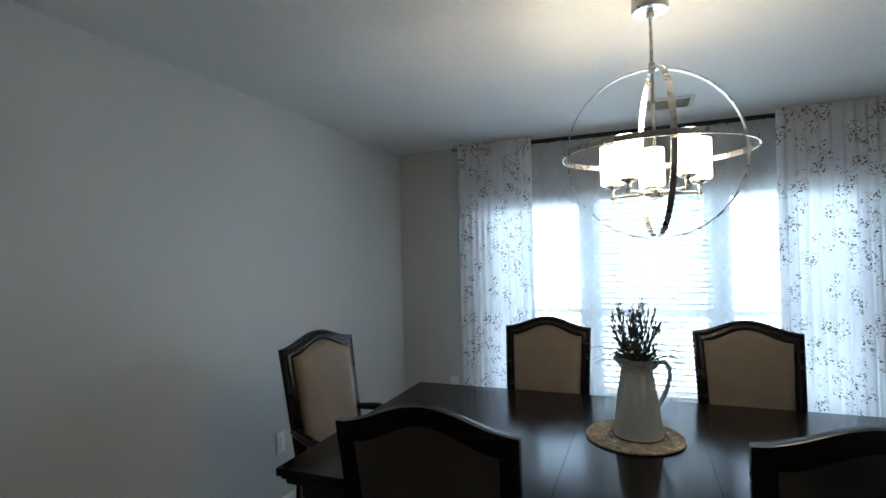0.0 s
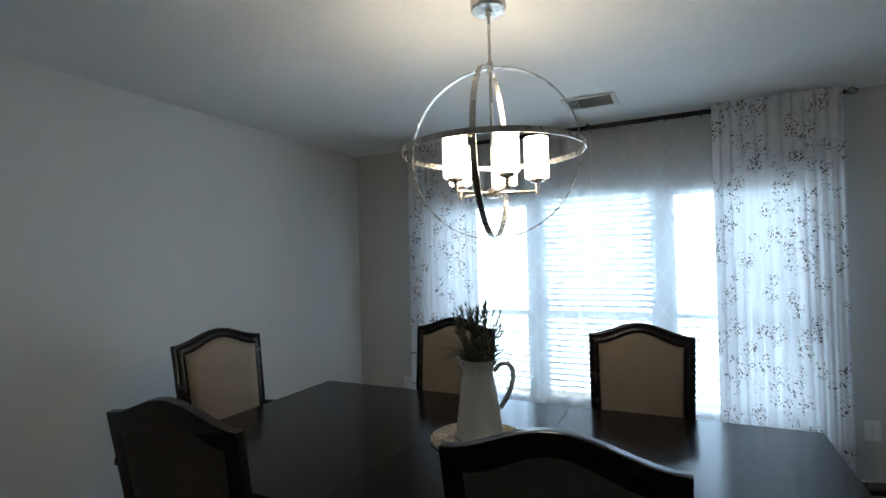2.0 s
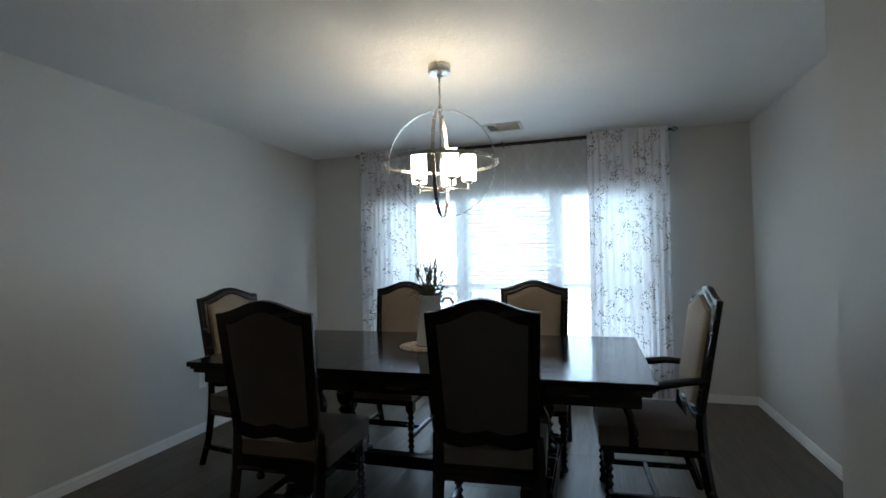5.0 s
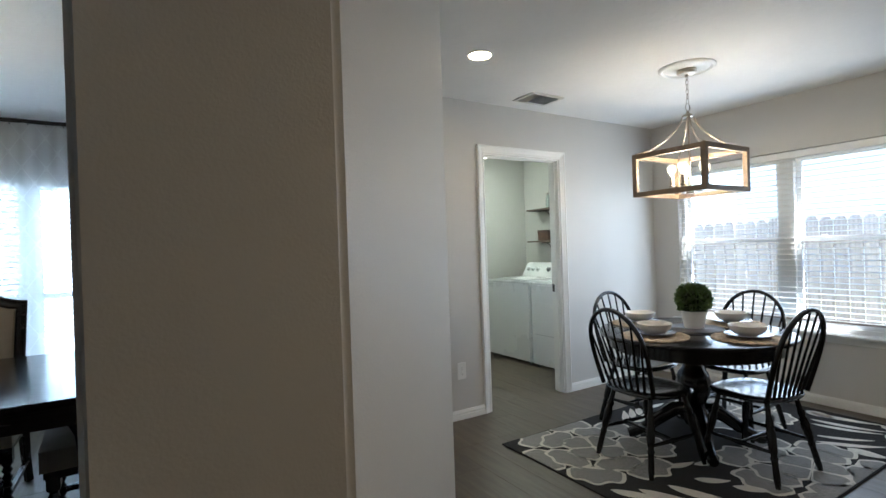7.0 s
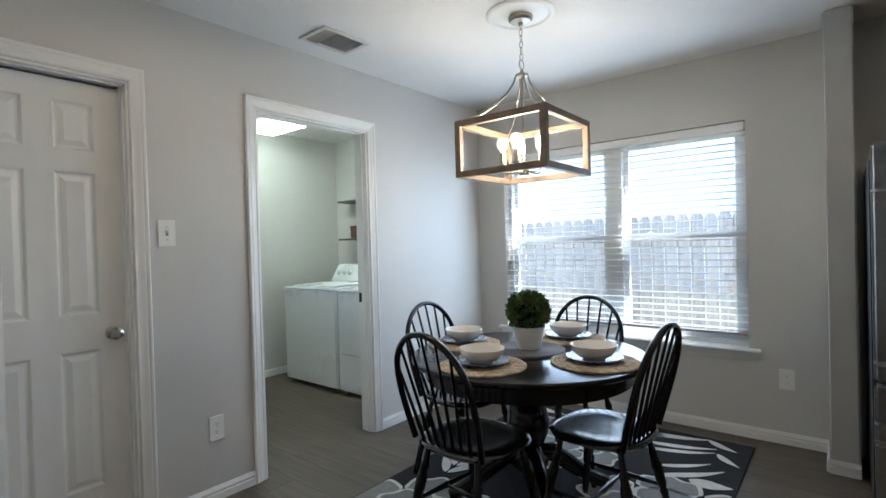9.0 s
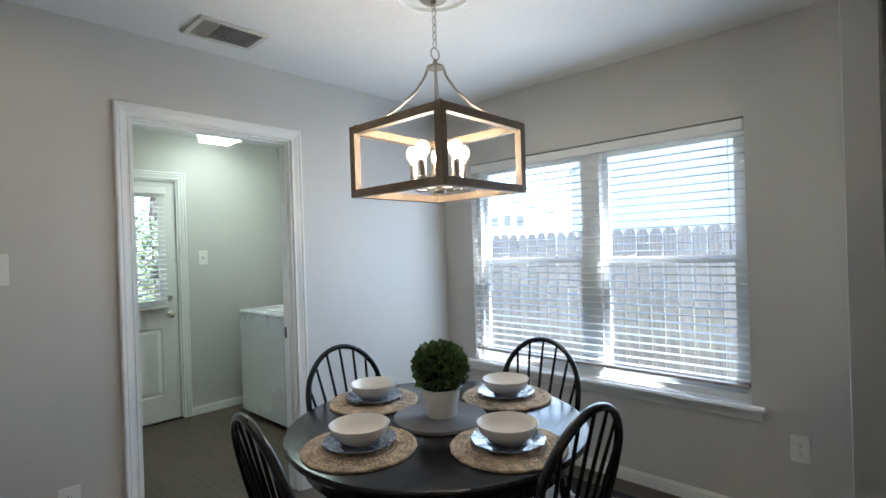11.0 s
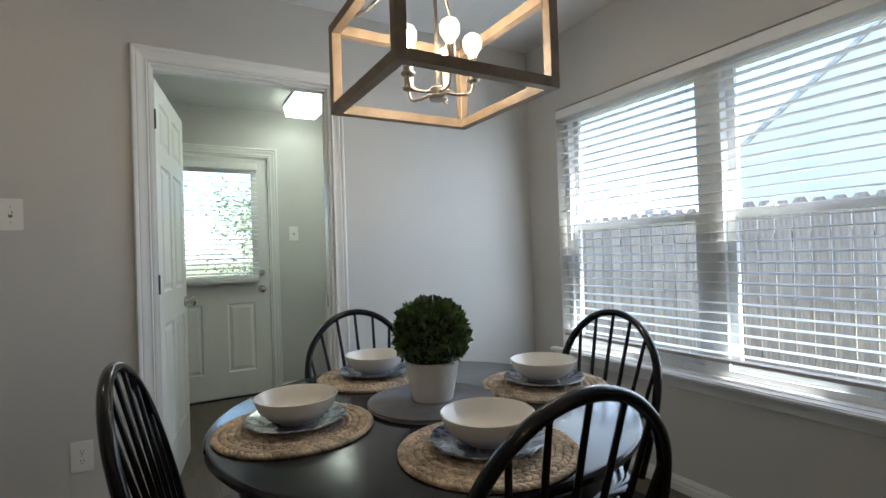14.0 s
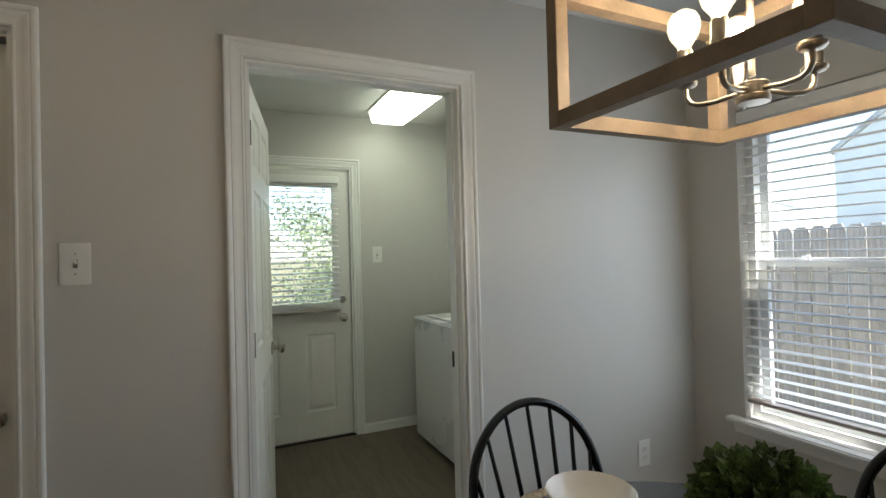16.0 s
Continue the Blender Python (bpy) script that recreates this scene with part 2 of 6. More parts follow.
H = 2.44          # ceiling height
NB = 2.35         # breakfast room's wall with the doors
DN = 4.27         # dining room's window wall

# ---- floor and ceilings ----
bm = bmesh.new()
box(bm, -1.95, 6.15, -4.3, 4.45, -0.12, -0.008)
floor = tagged(part("floor", bm, DARK, smooth=0), "grey-brown wood-look plank floor through all the rooms", "floor", kind="structure")

bm = bmesh.new()
box(bm, -1.95, 6.15, -4.3, 4.45, H, H + 0.12)
ceiling = tagged(part("ceiling", bm, CEIL, smooth=0), "white ceiling with a knockdown texture", "ceiling", kind="structure")

# ---- walls ----
wall_box("wall_west", "plain greige painted wall of the dining room", [(-1.95, -1.8, -4.3, 4.45, 0, H)])
DWX0, DWX1, DWZ0, DWZ1 = -1.02, 1.70, 0.30, 1.965
wall_box("wall_north", "greige painted wall round the dining room's triple window",
         [(-1.8, DWX0, DN, DN + 0.15, 0, H), (DWX1, 2.46, DN, DN + 0.15, 0, H), (DWX0, DWX1, DN, DN + 0.15, 0, DWZ0), (DWX0, DWX1, DN, DN + 0.15, DWZ1, H)])
bm = bmesh.new()
prism(bm, [(1.457, 0.03), (1.84, 0.03), (2.555, 0.83), (2.555, 4.42), (2.46, 4.42), (2.46, 0.93), (1.76, 0.27), (1.457, 0.27)], 0, H)
soften(bm, 0.012, 3)
tagged(part("wall_dining", bm, WALL), "greige painted wall with an angled end and rounded corners", "wall", kind="structure")
PX0, PX1, LX0, LX1, DH = 2.62, 3.25, 3.872, 4.686, 2.043
wall_box("wall_doors", "light greige wall with a pantry door and a laundry doorway",
         [(2.555, PX0, NB, NB + 0.115, 0, H), (PX1, LX0, NB, NB + 0.115, 0, H), (LX1, EX, NB, NB + 0.115, 0, H),
          (PX0, PX1, NB, NB + 0.115, DH, H), (LX0, LX1, NB, NB + 0.115, DH, H)])
BWY0, BWY1, BWZ0, BWZ1 = 0.32, 2.085, 0.56, 1.995
wall_box("wall_east", "greige painted outer wall with a wide window",
         [(EX, EX + 0.15, -4.3, BWY0, 0, H), (EX, EX + 0.15, BWY1, 4.45, 0, H), (EX, EX + 0.15, BWY0, BWY1, 0, BWZ0), (EX, EX + 0.15, BWY0, BWY1, BWZ1, H)])
bm = bmesh.new()
prism(bm, [(5.70, -0.205), (6.0, -0.205), (6.0, -0.075), (5.70, -0.075)], 0, H)
soften(bm, 0.01, 3)
tagged(part("wall_stub", bm, WALL), "short greige wall end beside the refrigerator", "wall", kind="structure")
wall_box("wall_south", "plain painted wall behind the kitchen", [(-1.8, 6.0, -4.3, -4.15, 0, H)])
LN = 4.305
EDX0, EDX1 = 3.815, 4.72
wall_box("wall_laundry_north", "pale greige laundry wall with a back door",
         [(3.62, EDX0, LN, LN + 0.14, 0, H), (EDX1, EX, LN, LN + 0.14, 0, H), (EDX0, EDX1, LN, LN + 0.14, DH, H)])
wall_box("wall_laundry_west", "plain pale greige laundry wall", [(3.52, 3.62, NB + 0.115, 4.445, 0, H)])
wall_box("wall_pantry", "plain closet wall behind the pantry door", [(2.555, 3.52, 3.1, 3.2, 0, H)])


def baseboard(x0, y0, x1, y1, nx, ny):
    """A baseboard along a wall from one point to the other; (nx, ny) points into the room."""
    d = Vector((x1 - x0, y1 - y0, 0))
    n = d.length
    d.normalize()
    m = Matrix(((d.x, nx, 0, x0), (d.y, ny, 0, y0), (0, 0, 1, 0), (0, 0, 0, 1)))
    bm = bmesh.new()
    prof = [(0, 0), (0.013, 0), (0.013, 0.036), (0.009, 0.039), (0.009, 0.043), (0.012, 0.046), (0.012, 0.055), (0.007, 0.063), (0.005, 0.072), (0, 0.072)]
    a = [bm.verts.new(m @ Vector((0, y, z))) for y, z in prof]
    b = [bm.verts.new(m @ Vector((n, y, z))) for y, z in prof]
    for i in range(len(prof)):
        j = (i + 1) % len(prof)
        bm.faces.new((a[i], a[j], b[j], b[i]))
    bm.faces.new(a[::-1])
    bm.faces.new(b)
    return tagged(part("baseboard", bm, TRIM, smooth=0.4), "white painted moulded baseboard along the wall", "baseboard", kind="structure")


for q in ((-1.8, DN, -1.8, -4.15, 1, 0), (2.46, DN, -1.8, DN, 0, -1), (2.46, 0.93, 2.46, DN, -1, 0),
          (3.314, NB, 3.81, NB, 0, -1), (4.75, NB, EX, NB, 0, -1), (EX, -0.075, EX, NB, -1, 0), (5.70, -0.075, EX, -0.075, 0, 1),
          (5.70, -0.205, 5.70, -0.075, -1, 0), (4.782, LN, EX, LN, 0, -1), (2.555, 0.85, 2.555, NB, 1, 0)):
    baseboard(*q)


CASING = ((0.003, 0.0), (0.003, 0.007), (0.006, 0.0095), (0.010, 0.0095), (0.013, 0.0075), (0.019, 0.0080), (0.031, 0.0105), (0.040, 0.0145), (0.044, 0.0150), (0.047, 0.0135),
          (0.050, 0.0165), (0.054, 0.0190), (0.060, 0.0195), (0.064, 0.0175), (0.066, 0.0135), (0.066, 0.0))


def casing(name, x0, x1, top, y, side, label):
    """Moulded casing, mitred at the corners, round a doorway on the wall face y; side is -1 or 1, the way that it stands proud."""
    c = thing(name, label, "door casing", kind="structure")
    for nm, ends in (("side_casing", ((x0, -1, 0.0), (x0, -1, top))), ("side_casing", ((x1, 1, 0.0), (x1, 1, top))), ("head_casing", ((x0, -1, top), (x1, 1, top)))):
        bm = bmesh.new()
        rows = [[bm.verts.new((x + sx * d, y + side * t, z + (d if z > 0 else 0))) for d, t in CASING] for x, sx, z in ends]
        for i in range(len(CASING)):
            j = (i + 1) % len(CASING)
            bm.faces.new((rows[0][i], rows[0][j], rows[1][j], rows[1][i]))
        part(nm, bm, TRIM, c, smooth=0.5)
    return c


def jamb(name, x0, x1, top, y0, y1, stop, label):
    """The lining of a doorway with its stop."""
    c = thing(name, label, "door frame", kind="structure")
    t, u = 0.010, 0.007
    for xa, xb, sa, sb in ((x0, x0 + t, x0 + t, x0 + t + u), (x1 - t, x1, x1 - t - u, x1 - t)):
        bm = bmesh.new()
        box(bm, xa, xb, y0, y1, 0, top)
        box(bm, sa, sb, stop, stop + 0.034, 0, top - t)
        part("side_jamb", bm, TRIM, c, smooth=0)
    bm = bmesh.new()
    box(bm, x0 + t, x1 - t, y0, y1, top - t, top)
    box(bm, x0 + t + u, x1 - t - u, stop, stop + 0.034, top - t - u, top - t)
    part("head_jamb", bm, TRIM, c, smooth=0)
    return c


casing("trim_pantry", PX0, PX1, DH, NB, -1, "white moulded casing round the pantry door")
jamb("jamb_pantry", PX0, PX1, DH, NB + 0.001, NB + 0.114, NB + 0.03, "white painted pantry door frame")
casing("trim_laundry", LX0, LX1, DH, NB, -1, "white moulded casing round the laundry doorway")
casing("trim_laundry_inside", LX0, LX1, DH, NB + 0.115, 1, "white moulded casing on the laundry side of the doorway")
frame_l = jamb("jamb_laundry", LX0, LX1, DH, NB + 0.001, NB + 0.114, NB + 0.04, "white painted laundry door frame")
bm = bmesh.new()
box(bm, LX1 - 0.0115, LX1 - 0.0095, NB + 0.078, NB + 0.108, 0.885, 0.950)
box(bm, LX1 - 0.0125, LX1 - 0.0110, NB + 0.088, NB + 0.098, 0.900, 0.935)
part("strike_plate", bm, BRONZE, frame_l, "dark metal strike plate", smooth=0)
casing("trim_back_door", EDX0, EDX1, DH, LN, -1, "white moulded casing round the back door")


def knob(parent, m, material=None):
    bm = bmesh.new()
    lathe(bm, [(0.032, 0), (0.032, 0.004), (0.026, 0.008), (0.012, 0.010), (0.011, 0.026), (0.016, 0.032), (0.026, 0.038), (0.0285, 0.048), (0.026, 0.058), (0.016, 0.064), (0.004, 0.066)], 20, m)
    return part("knob", bm, material or NICKEL, parent, "brushed nickel round door knob")


def raised_panel(bm, x0, x1, z0, z1, y, side):
    """A raised field in a sunk moulded frame on the face y of a door; side is the way outwards."""
    def ring(d, h):
        return [bm.verts.new((x, y + side * h, z)) for x, z in ((x0 + d, z0 + d), (x1 - d, z0 + d), (x1 - d, z1 - d), (x0 + d, z1 - d))]
    rs = [ring(-0.002, 0.0005), ring(0.010, -0.007), ring(0.018, -0.007), ring(0.040, 0.0005)]
    for a, b in zip(rs, rs[1:]):
        for i in range(4):
            j = (i + 1) % 4
            bm.faces.new((a[i], a[j], b[j], b[i]))
    bm.faces.new(rs[-1])


ROWS6 = ((0.25, 0.85), (1.01, 1.625), (1.72, 1.925))


def panel_door(name, w, label, m, kind="structure", rows=ROWS6, x_in=0.105, mid=0.10):
    """A moulded six-panel door leaf: hinge edge at x 0, face y 0 to 0.035."""
    d = thing(name, label, "door", kind=kind, m=m)
    h = 2.015
    pw = (w - 2 * x_in - mid) / 2
    cols = ((x_in, x_in + pw), (x_in + pw + mid, w - x_in))
    bm = bmesh.new()
    box(bm, 0, w, 0.009, 0.026, 0.006, h)
    xs = [0, cols[0][0], cols[0][1], cols[1][0], cols[1][1], w]
    zs = [0.006] + [z for r in rows for z in r] + [h]
    for y0, y1 in ((0, 0.009), (0.026, 0.035)):
        for a, b in ((xs[0], xs[1]), (xs[2], xs[3]), (xs[4], xs[5])):
            box(bm, a, b, y0, y1, 0.006, h)
        for c in cols:
            for i in range(0, len(zs), 2):
                box(bm, c[0], c[1], y0, y1, zs[i], zs[i + 1])
    part("leaf", bm, DOORP, d, smooth=0)
    for c in cols:
        for r in rows:
            bm = bmesh.new()
            raised_panel(bm, *c, *r, 0, -1)
            raised_panel(bm, *c, *r, 0.035, 1)
            part("panel", bm, DOORP, d, smooth=0)
    return d


pantry = panel_door("door_1", 0.60, "closed white six-panel pantry door", pose(PX0 + 0.0150, NB + 0.065, 0))
knob(pantry, pose(0.545, 0, 0.915, 90, 0, 0))
LEAF = 10.0
laundry = panel_door("door_2", 0.775, "white six-panel laundry door standing open", pose(LX0 + 0.020, NB + 0.125, 0, 0, 0, 90 - LEAF), rows=ROWS6)
knob(laundry, pose(0.715, 0, 0.915, 90, 0, 0))
knob(laundry, pose(0.715, 0.035, 0.915, -90, 0, 0))
for z in (0.25, 1.05, 1.82):
    bm = bmesh.new()
    lathe(bm, [(0.007, z - 0.045), (0.007, z + 0.045)], 10, pose(-0.008, 0.0, 0))
    box(bm, -0.008, 0.0, -0.002, 0.03, z - 0.045, z + 0.045)
    part("hinge", bm, BRONZE, laundry, "dark metal hinge")


# ---- windows, blinds, curtains ----
def blind(name, w, top, bottom, tilt, label, m, depth=0.048, step=0.044, wand=True, stack=0):
    """A horizontal blind in local x 0 to w, y towards the room is negative, hung from top down to bottom."""
    b = thing(name, label, "window blind", m=m)
    bm = bmesh.new()
    box(bm, 0.004, w - 0.004, -0.036, 0.016, top - 0.062, top - 0.009)
    soften(bm, 0.003, 1)
    part("valance", bm, SLAT, b, "white valance over the headrail")
    z = top - 0.085
    bm = bmesh.new()
    pts = [(-depth / 2, -0.0022), (-depth / 4, 0.0008), (0, 0.0020), (depth / 4, 0.0008), (depth / 2, -0.0022)]
    poly = pts + [(y, q - 0.0026) for y, q in pts[::-1]]
    a = [bm.verts.new((0.008, y, q)) for y, q in poly]
    c = [bm.verts.new((w - 0.008, y, q)) for y, q in poly]
    for i in range(len(poly)):
        j = (i + 1) % len(poly)
        bm.faces.new((a[i], a[j], c[j], c[i]))
    bm.faces.new(a[::-1])
    bm.faces.new(c)
    first = part("slat", bm, SLAT, b)
    first.matrix_basis = pose(0, 0, z, tilt)
    n = int((z - bottom - 0.03 - stack * 0.009) / step)
    for i in range(1, n + 1):
        again("slat", first, b, pose(0, 0, z - i * step, tilt + random.uniform(-1.2, 1.2)))
    zb = z - (n + 1) * step + 0.012 - stack * 0.009
    for i in range(stack):
        again("slat", first, b, pose(0, 0, zb + 0.016 + i * 0.009, random.uniform(-3, 3)))
    bm = bmesh.new()
    box(bm, 0.008, w - 0.008, -0.024, 0.024, zb - 0.008, zb + 0.008)
    soften(bm, 0.003, 1)
    part("bottom_rail", bm, RAIL, b, "bottom rail, taupe for the shadow under the slats")
    for x in ([0.12, w - 0.12] + ([w / 2 - 0.06, w / 2 + 0.06] if w > 1.2 else [])):
        bm = bmesh.new()
        for y in (-0.026, 0.026):
            tube(bm, [(x, y, top - 0.05), (x, y, zb)], 0.0011, 4)
        part("ladder_cord", bm, SLAT, b)
    if wand:
        bm = bmesh.new()
        tube(bm, [(w - 0.07, -0.042, top - 0.05), (w - 0.07, -0.043, top - 0.62)], 0.0018, 5)
        lathe(bm, [(0.003, 0), (0.007, -0.012), (0.008, -0.03), (0.003, -0.036)], 8, pose(w - 0.07, -0.043, top - 0.62))
        part("pull_cord", bm, SLAT, b, "white pull cord with a tassel")
    return b


def sash_window(name, w, z0, z1, cols, rail, label, m, post=0.055, sash=0.038):
    """A double-hung unit in local x 0 to w; cols lists each light's x range; y 0 is its inner face, outwards is positive."""
    win = thing(name, label, "window", kind="structure", m=m)
    bm = bmesh.new()
    f = 0.035
    box(bm, 0, f, 0, 0.085, z0, z1)
    box(bm, w - f, w, 0, 0.085, z0, z1)
    box(bm, f, w - f, 0, 0.085, z0, z0 + f)
    box(bm, f, w - f, 0, 0.085, z1 - f, z1)
    for (a0, a1), (b0, b1) in zip(cols, cols[1:]):
        box(bm, a1, b0, -0.004, 0.085, z0 + f, z1 - f)
    part("window_frame", bm, VINYL, win, smooth=0)
    for a0, a1 in cols:
        for lo, hi, y0 in ((z0 + f, rail + 0.02, 0.018), (rail - 0.02, z1 - f, 0.046)):
            bm = bmesh.new()
            for q in ((a0, a0 + sash, lo, hi), (a1 - sash, a1, lo, hi), (a0 + sash, a1 - sash, lo, lo + sash), (a0 + sash, a1 - sash, hi - sash, hi)):
                box(bm, q[0], q[1], y0, y0 + 0.026, q[2], q[3])
            s = part("sash", bm, VINYL, win, smooth=0)
            bm = bmesh.new()
            box(bm, a0 + sash - 0.004, a1 - sash + 0.004, y0 + 0.011, y0 + 0.015, lo + sash - 0.004, hi - sash + 0.004)
            p = part("pane", bm, GLASS, s, "clear glass", smooth=0)
            p.visible_shadow = False
        for k in (0.25, 0.75):
            bm = bmesh.new()
            xm = a0 + (a1 - a0) * k
            box(bm, xm - 0.02, xm + 0.02, 0.004, 0.02, rail + 0.008, rail + 0.022)
            tube(bm, [(xm - 0.012, 0.006, rail + 0.025), (xm + 0.022, 0.002, rail + 0.028)], 0.004, 6)
            part("sash_lock", bm, VINYL, win)
    return win


def sill(name, length, m, label):
    """A stool with rounded nose and an apron below; local x along the wall, y towards the room is negative."""
    s = thing(name, label, "window sill", kind="structure", m=m)
    bm = bmesh.new()
    box(bm, -0.065, length + 0.065, -0.055, 0.0, -0.022, 0.0)
    box(bm, 0.001, length - 0.001, 0.0, 0.065, -0.022, 0.0)
    soften(bm, 0.006, 3)
    part("stool", bm, TRIM, s)
    bm = bmesh.new()
    box(bm, -0.045, length + 0.045, -0.014, 0.0, -0.072, -0.023)
    box(bm, -0.045, length + 0.045, -0.019, -0.014, -0.040, -0.023)
    part("apron", bm, TRIM, s, smooth=0)
    return s


# breakfast window, in the east wall: local x runs towards -y, local y outwards
EAST = Matrix(((0, 1, 0, EX), (-1, 0, 0, BWY1), (0, 0, 1, 0), (0, 0, 0, 1)))
BW = BWY1 - BWY0
mid = BWY1 - 1.168
sash_window("window_1", BW, BWZ0, BWZ1, ((0.035, mid - 0.055), (mid + 0.055, BW - 0.035)), 1.285,
            "wide white vinyl double-hung twin window", EAST @ pose(0, 0.062, 0))
sill("sill_1", BW, EAST @ pose(0, 0, BWZ0 + 0.004), "white painted window sill with an apron")
blind("window_blind", BW, BWZ1, BWZ0 + 0.045, 1, "white faux-wood blind with open slats in the breakfast window", EAST @ pose(0, 0.030, 0))

# dining window, in the north wall
DW = DWX1 - DWX0
NORTH = pose(DWX0, DN, 0)
sash_window("window_2", DW, DWZ0, DWZ1, ((0.035, 0.833), (0.930, 1.757), (1.852, DW - 0.035)), 1.02,
            "white vinyl triple window behind curtains", NORTH @ pose(0, 0.062, 0))
sill("sill_2", DW, NORTH @ pose(0, 0, DWZ0 + 0.004), "white painted sill under the triple window")
for x0, x1, tilt in ((0.02, 0.832, 4), (0.932, 1.756, -36), (1.853, DW - 0.02, 4)):
    tagged(blind("window_blind", x1 - x0, DWZ1, DWZ0 + 0.05, tilt, "white faux-wood blind lowered behind the sheer curtain", NORTH @ pose(x0, 0.030, 0), wand=False),
           group="blinds of the triple window")

# back door: half glass with a blind
bd = thing("door_3", "closed white back door, half glazed with a blind", "door", kind="structure", m=pose(EDX0 + 0.012, LN + 0.03, 0))
W3 = EDX1 - EDX0 - 0.024
gx0, gx1, gz0, gz1 = 0.125, W3 - 0.125, 0.98, 1.90
bm = bmesh.new()
box(bm, 0, gx0, 0, 0.044, 0.012, 2.02)
box(bm, gx1, W3, 0, 0.044, 0.012, 2.02)
box(bm, gx0, gx1, 0, 0.044, gz1, 2.02)
box(bm, gx0, gx1, 0.008, 0.044, 0.012, gz0)
cols = ((0.125, 0.345), (W3 - 0.345, W3 - 0.125))
for z0, z1 in ((0.012, 0.217), (0.79, gz0)):
    box(bm, gx0, gx1, 0, 0.008, z0, z1)
box(bm, cols[0][1], cols[1][0], 0, 0.008, 0.217, 0.79)
part("leaf", bm, DOORP, bd, smooth=0)
for c in cols:
    bm = bmesh.new()
    raised_panel(bm, *c, 0.217, 0.79, 0, -1)
    part("panel", bm, DOORP, bd, smooth=0)
bm = bmesh.new()
for q in ((gx0 - 0.03, gx0 + 0.012, gz0 - 0.03, gz1 + 0.03), (gx1 - 0.012, gx1 + 0.03, gz0 - 0.03, gz1 + 0.03),
          (gx0 + 0.012, gx1 - 0.012, gz0 - 0.03, gz0 + 0.012), (gx0 + 0.012, gx1 - 0.012, gz1 - 0.012, gz1 + 0.03)):
    box(bm, q[0], q[1], -0.012, -0.0005, q[2], q[3])
soften(bm, 0.004, 2)
part("glazing_frame", bm, DOORP, bd)
bm = bmesh.new()
box(bm, gx0 + 0.001, gx1 - 0.001, 0.018, 0.024, gz0 + 0.001, gz1 - 0.001)
part("pane", bm, GLASS, bd, "clear glass", smooth=0).visible_shadow = False
knob(bd, pose(W3 - 0.065, 0, 0.90, 90, 0, 0))
bm = bmesh.new()
lathe(bm, [(0.030, 0), (0.030, 0.012), (0.020, 0.018), (0.014, 0.030)], 18, pose(W3 - 0.065, 0, 1.04, 90, 0, 0))
part("deadbolt", bm, NICKEL, bd, "brushed nickel deadbolt")
bm = bmesh.new()
box(bm, W3 + 0.001, W3 + 0.006, 0.002, 0.03, 0.84, 0.96)
box(bm, W3 + 0.001, W3 + 0.006, 0.002, 0.03, 1.01, 1.07)
part("strike_plate", bm, BRONZE, bd, "dark strike plate", smooth=0)
blind("window_blind", gx1 - gx0 + 0.07, gz1 + 0.075, gz0 - 0.03, 10, "white blind with open slats hung on the back door", pose(EDX0 + 0.012 + gx0 - 0.035, LN - 0.022, 0), depth=0.045, step=0.040, wand=False, stack=6)
bm = bmesh.new()
box(bm, EDX0, EDX1, LN, LN + 0.14, 0.0, 0.012)
tagged(part("threshold", bm, BRONZE, smooth=0), "dark metal door threshold", "threshold", kind="structure")
bm = bmesh.new()
for q in ((EDX0, EDX0 + 0.010), (EDX1 - 0.010, EDX1)):
    box(bm, q[0], q[1], LN + 0.001, LN + 0.139, 0.012, DH)
box(bm, EDX0 + 0.010, EDX1 - 0.010, LN + 0.001, LN + 0.139, DH - 0.010, DH)
tagged(part("jamb_back_door", bm, TRIM, smooth=0), "white painted back door frame", "door frame", kind="structure")


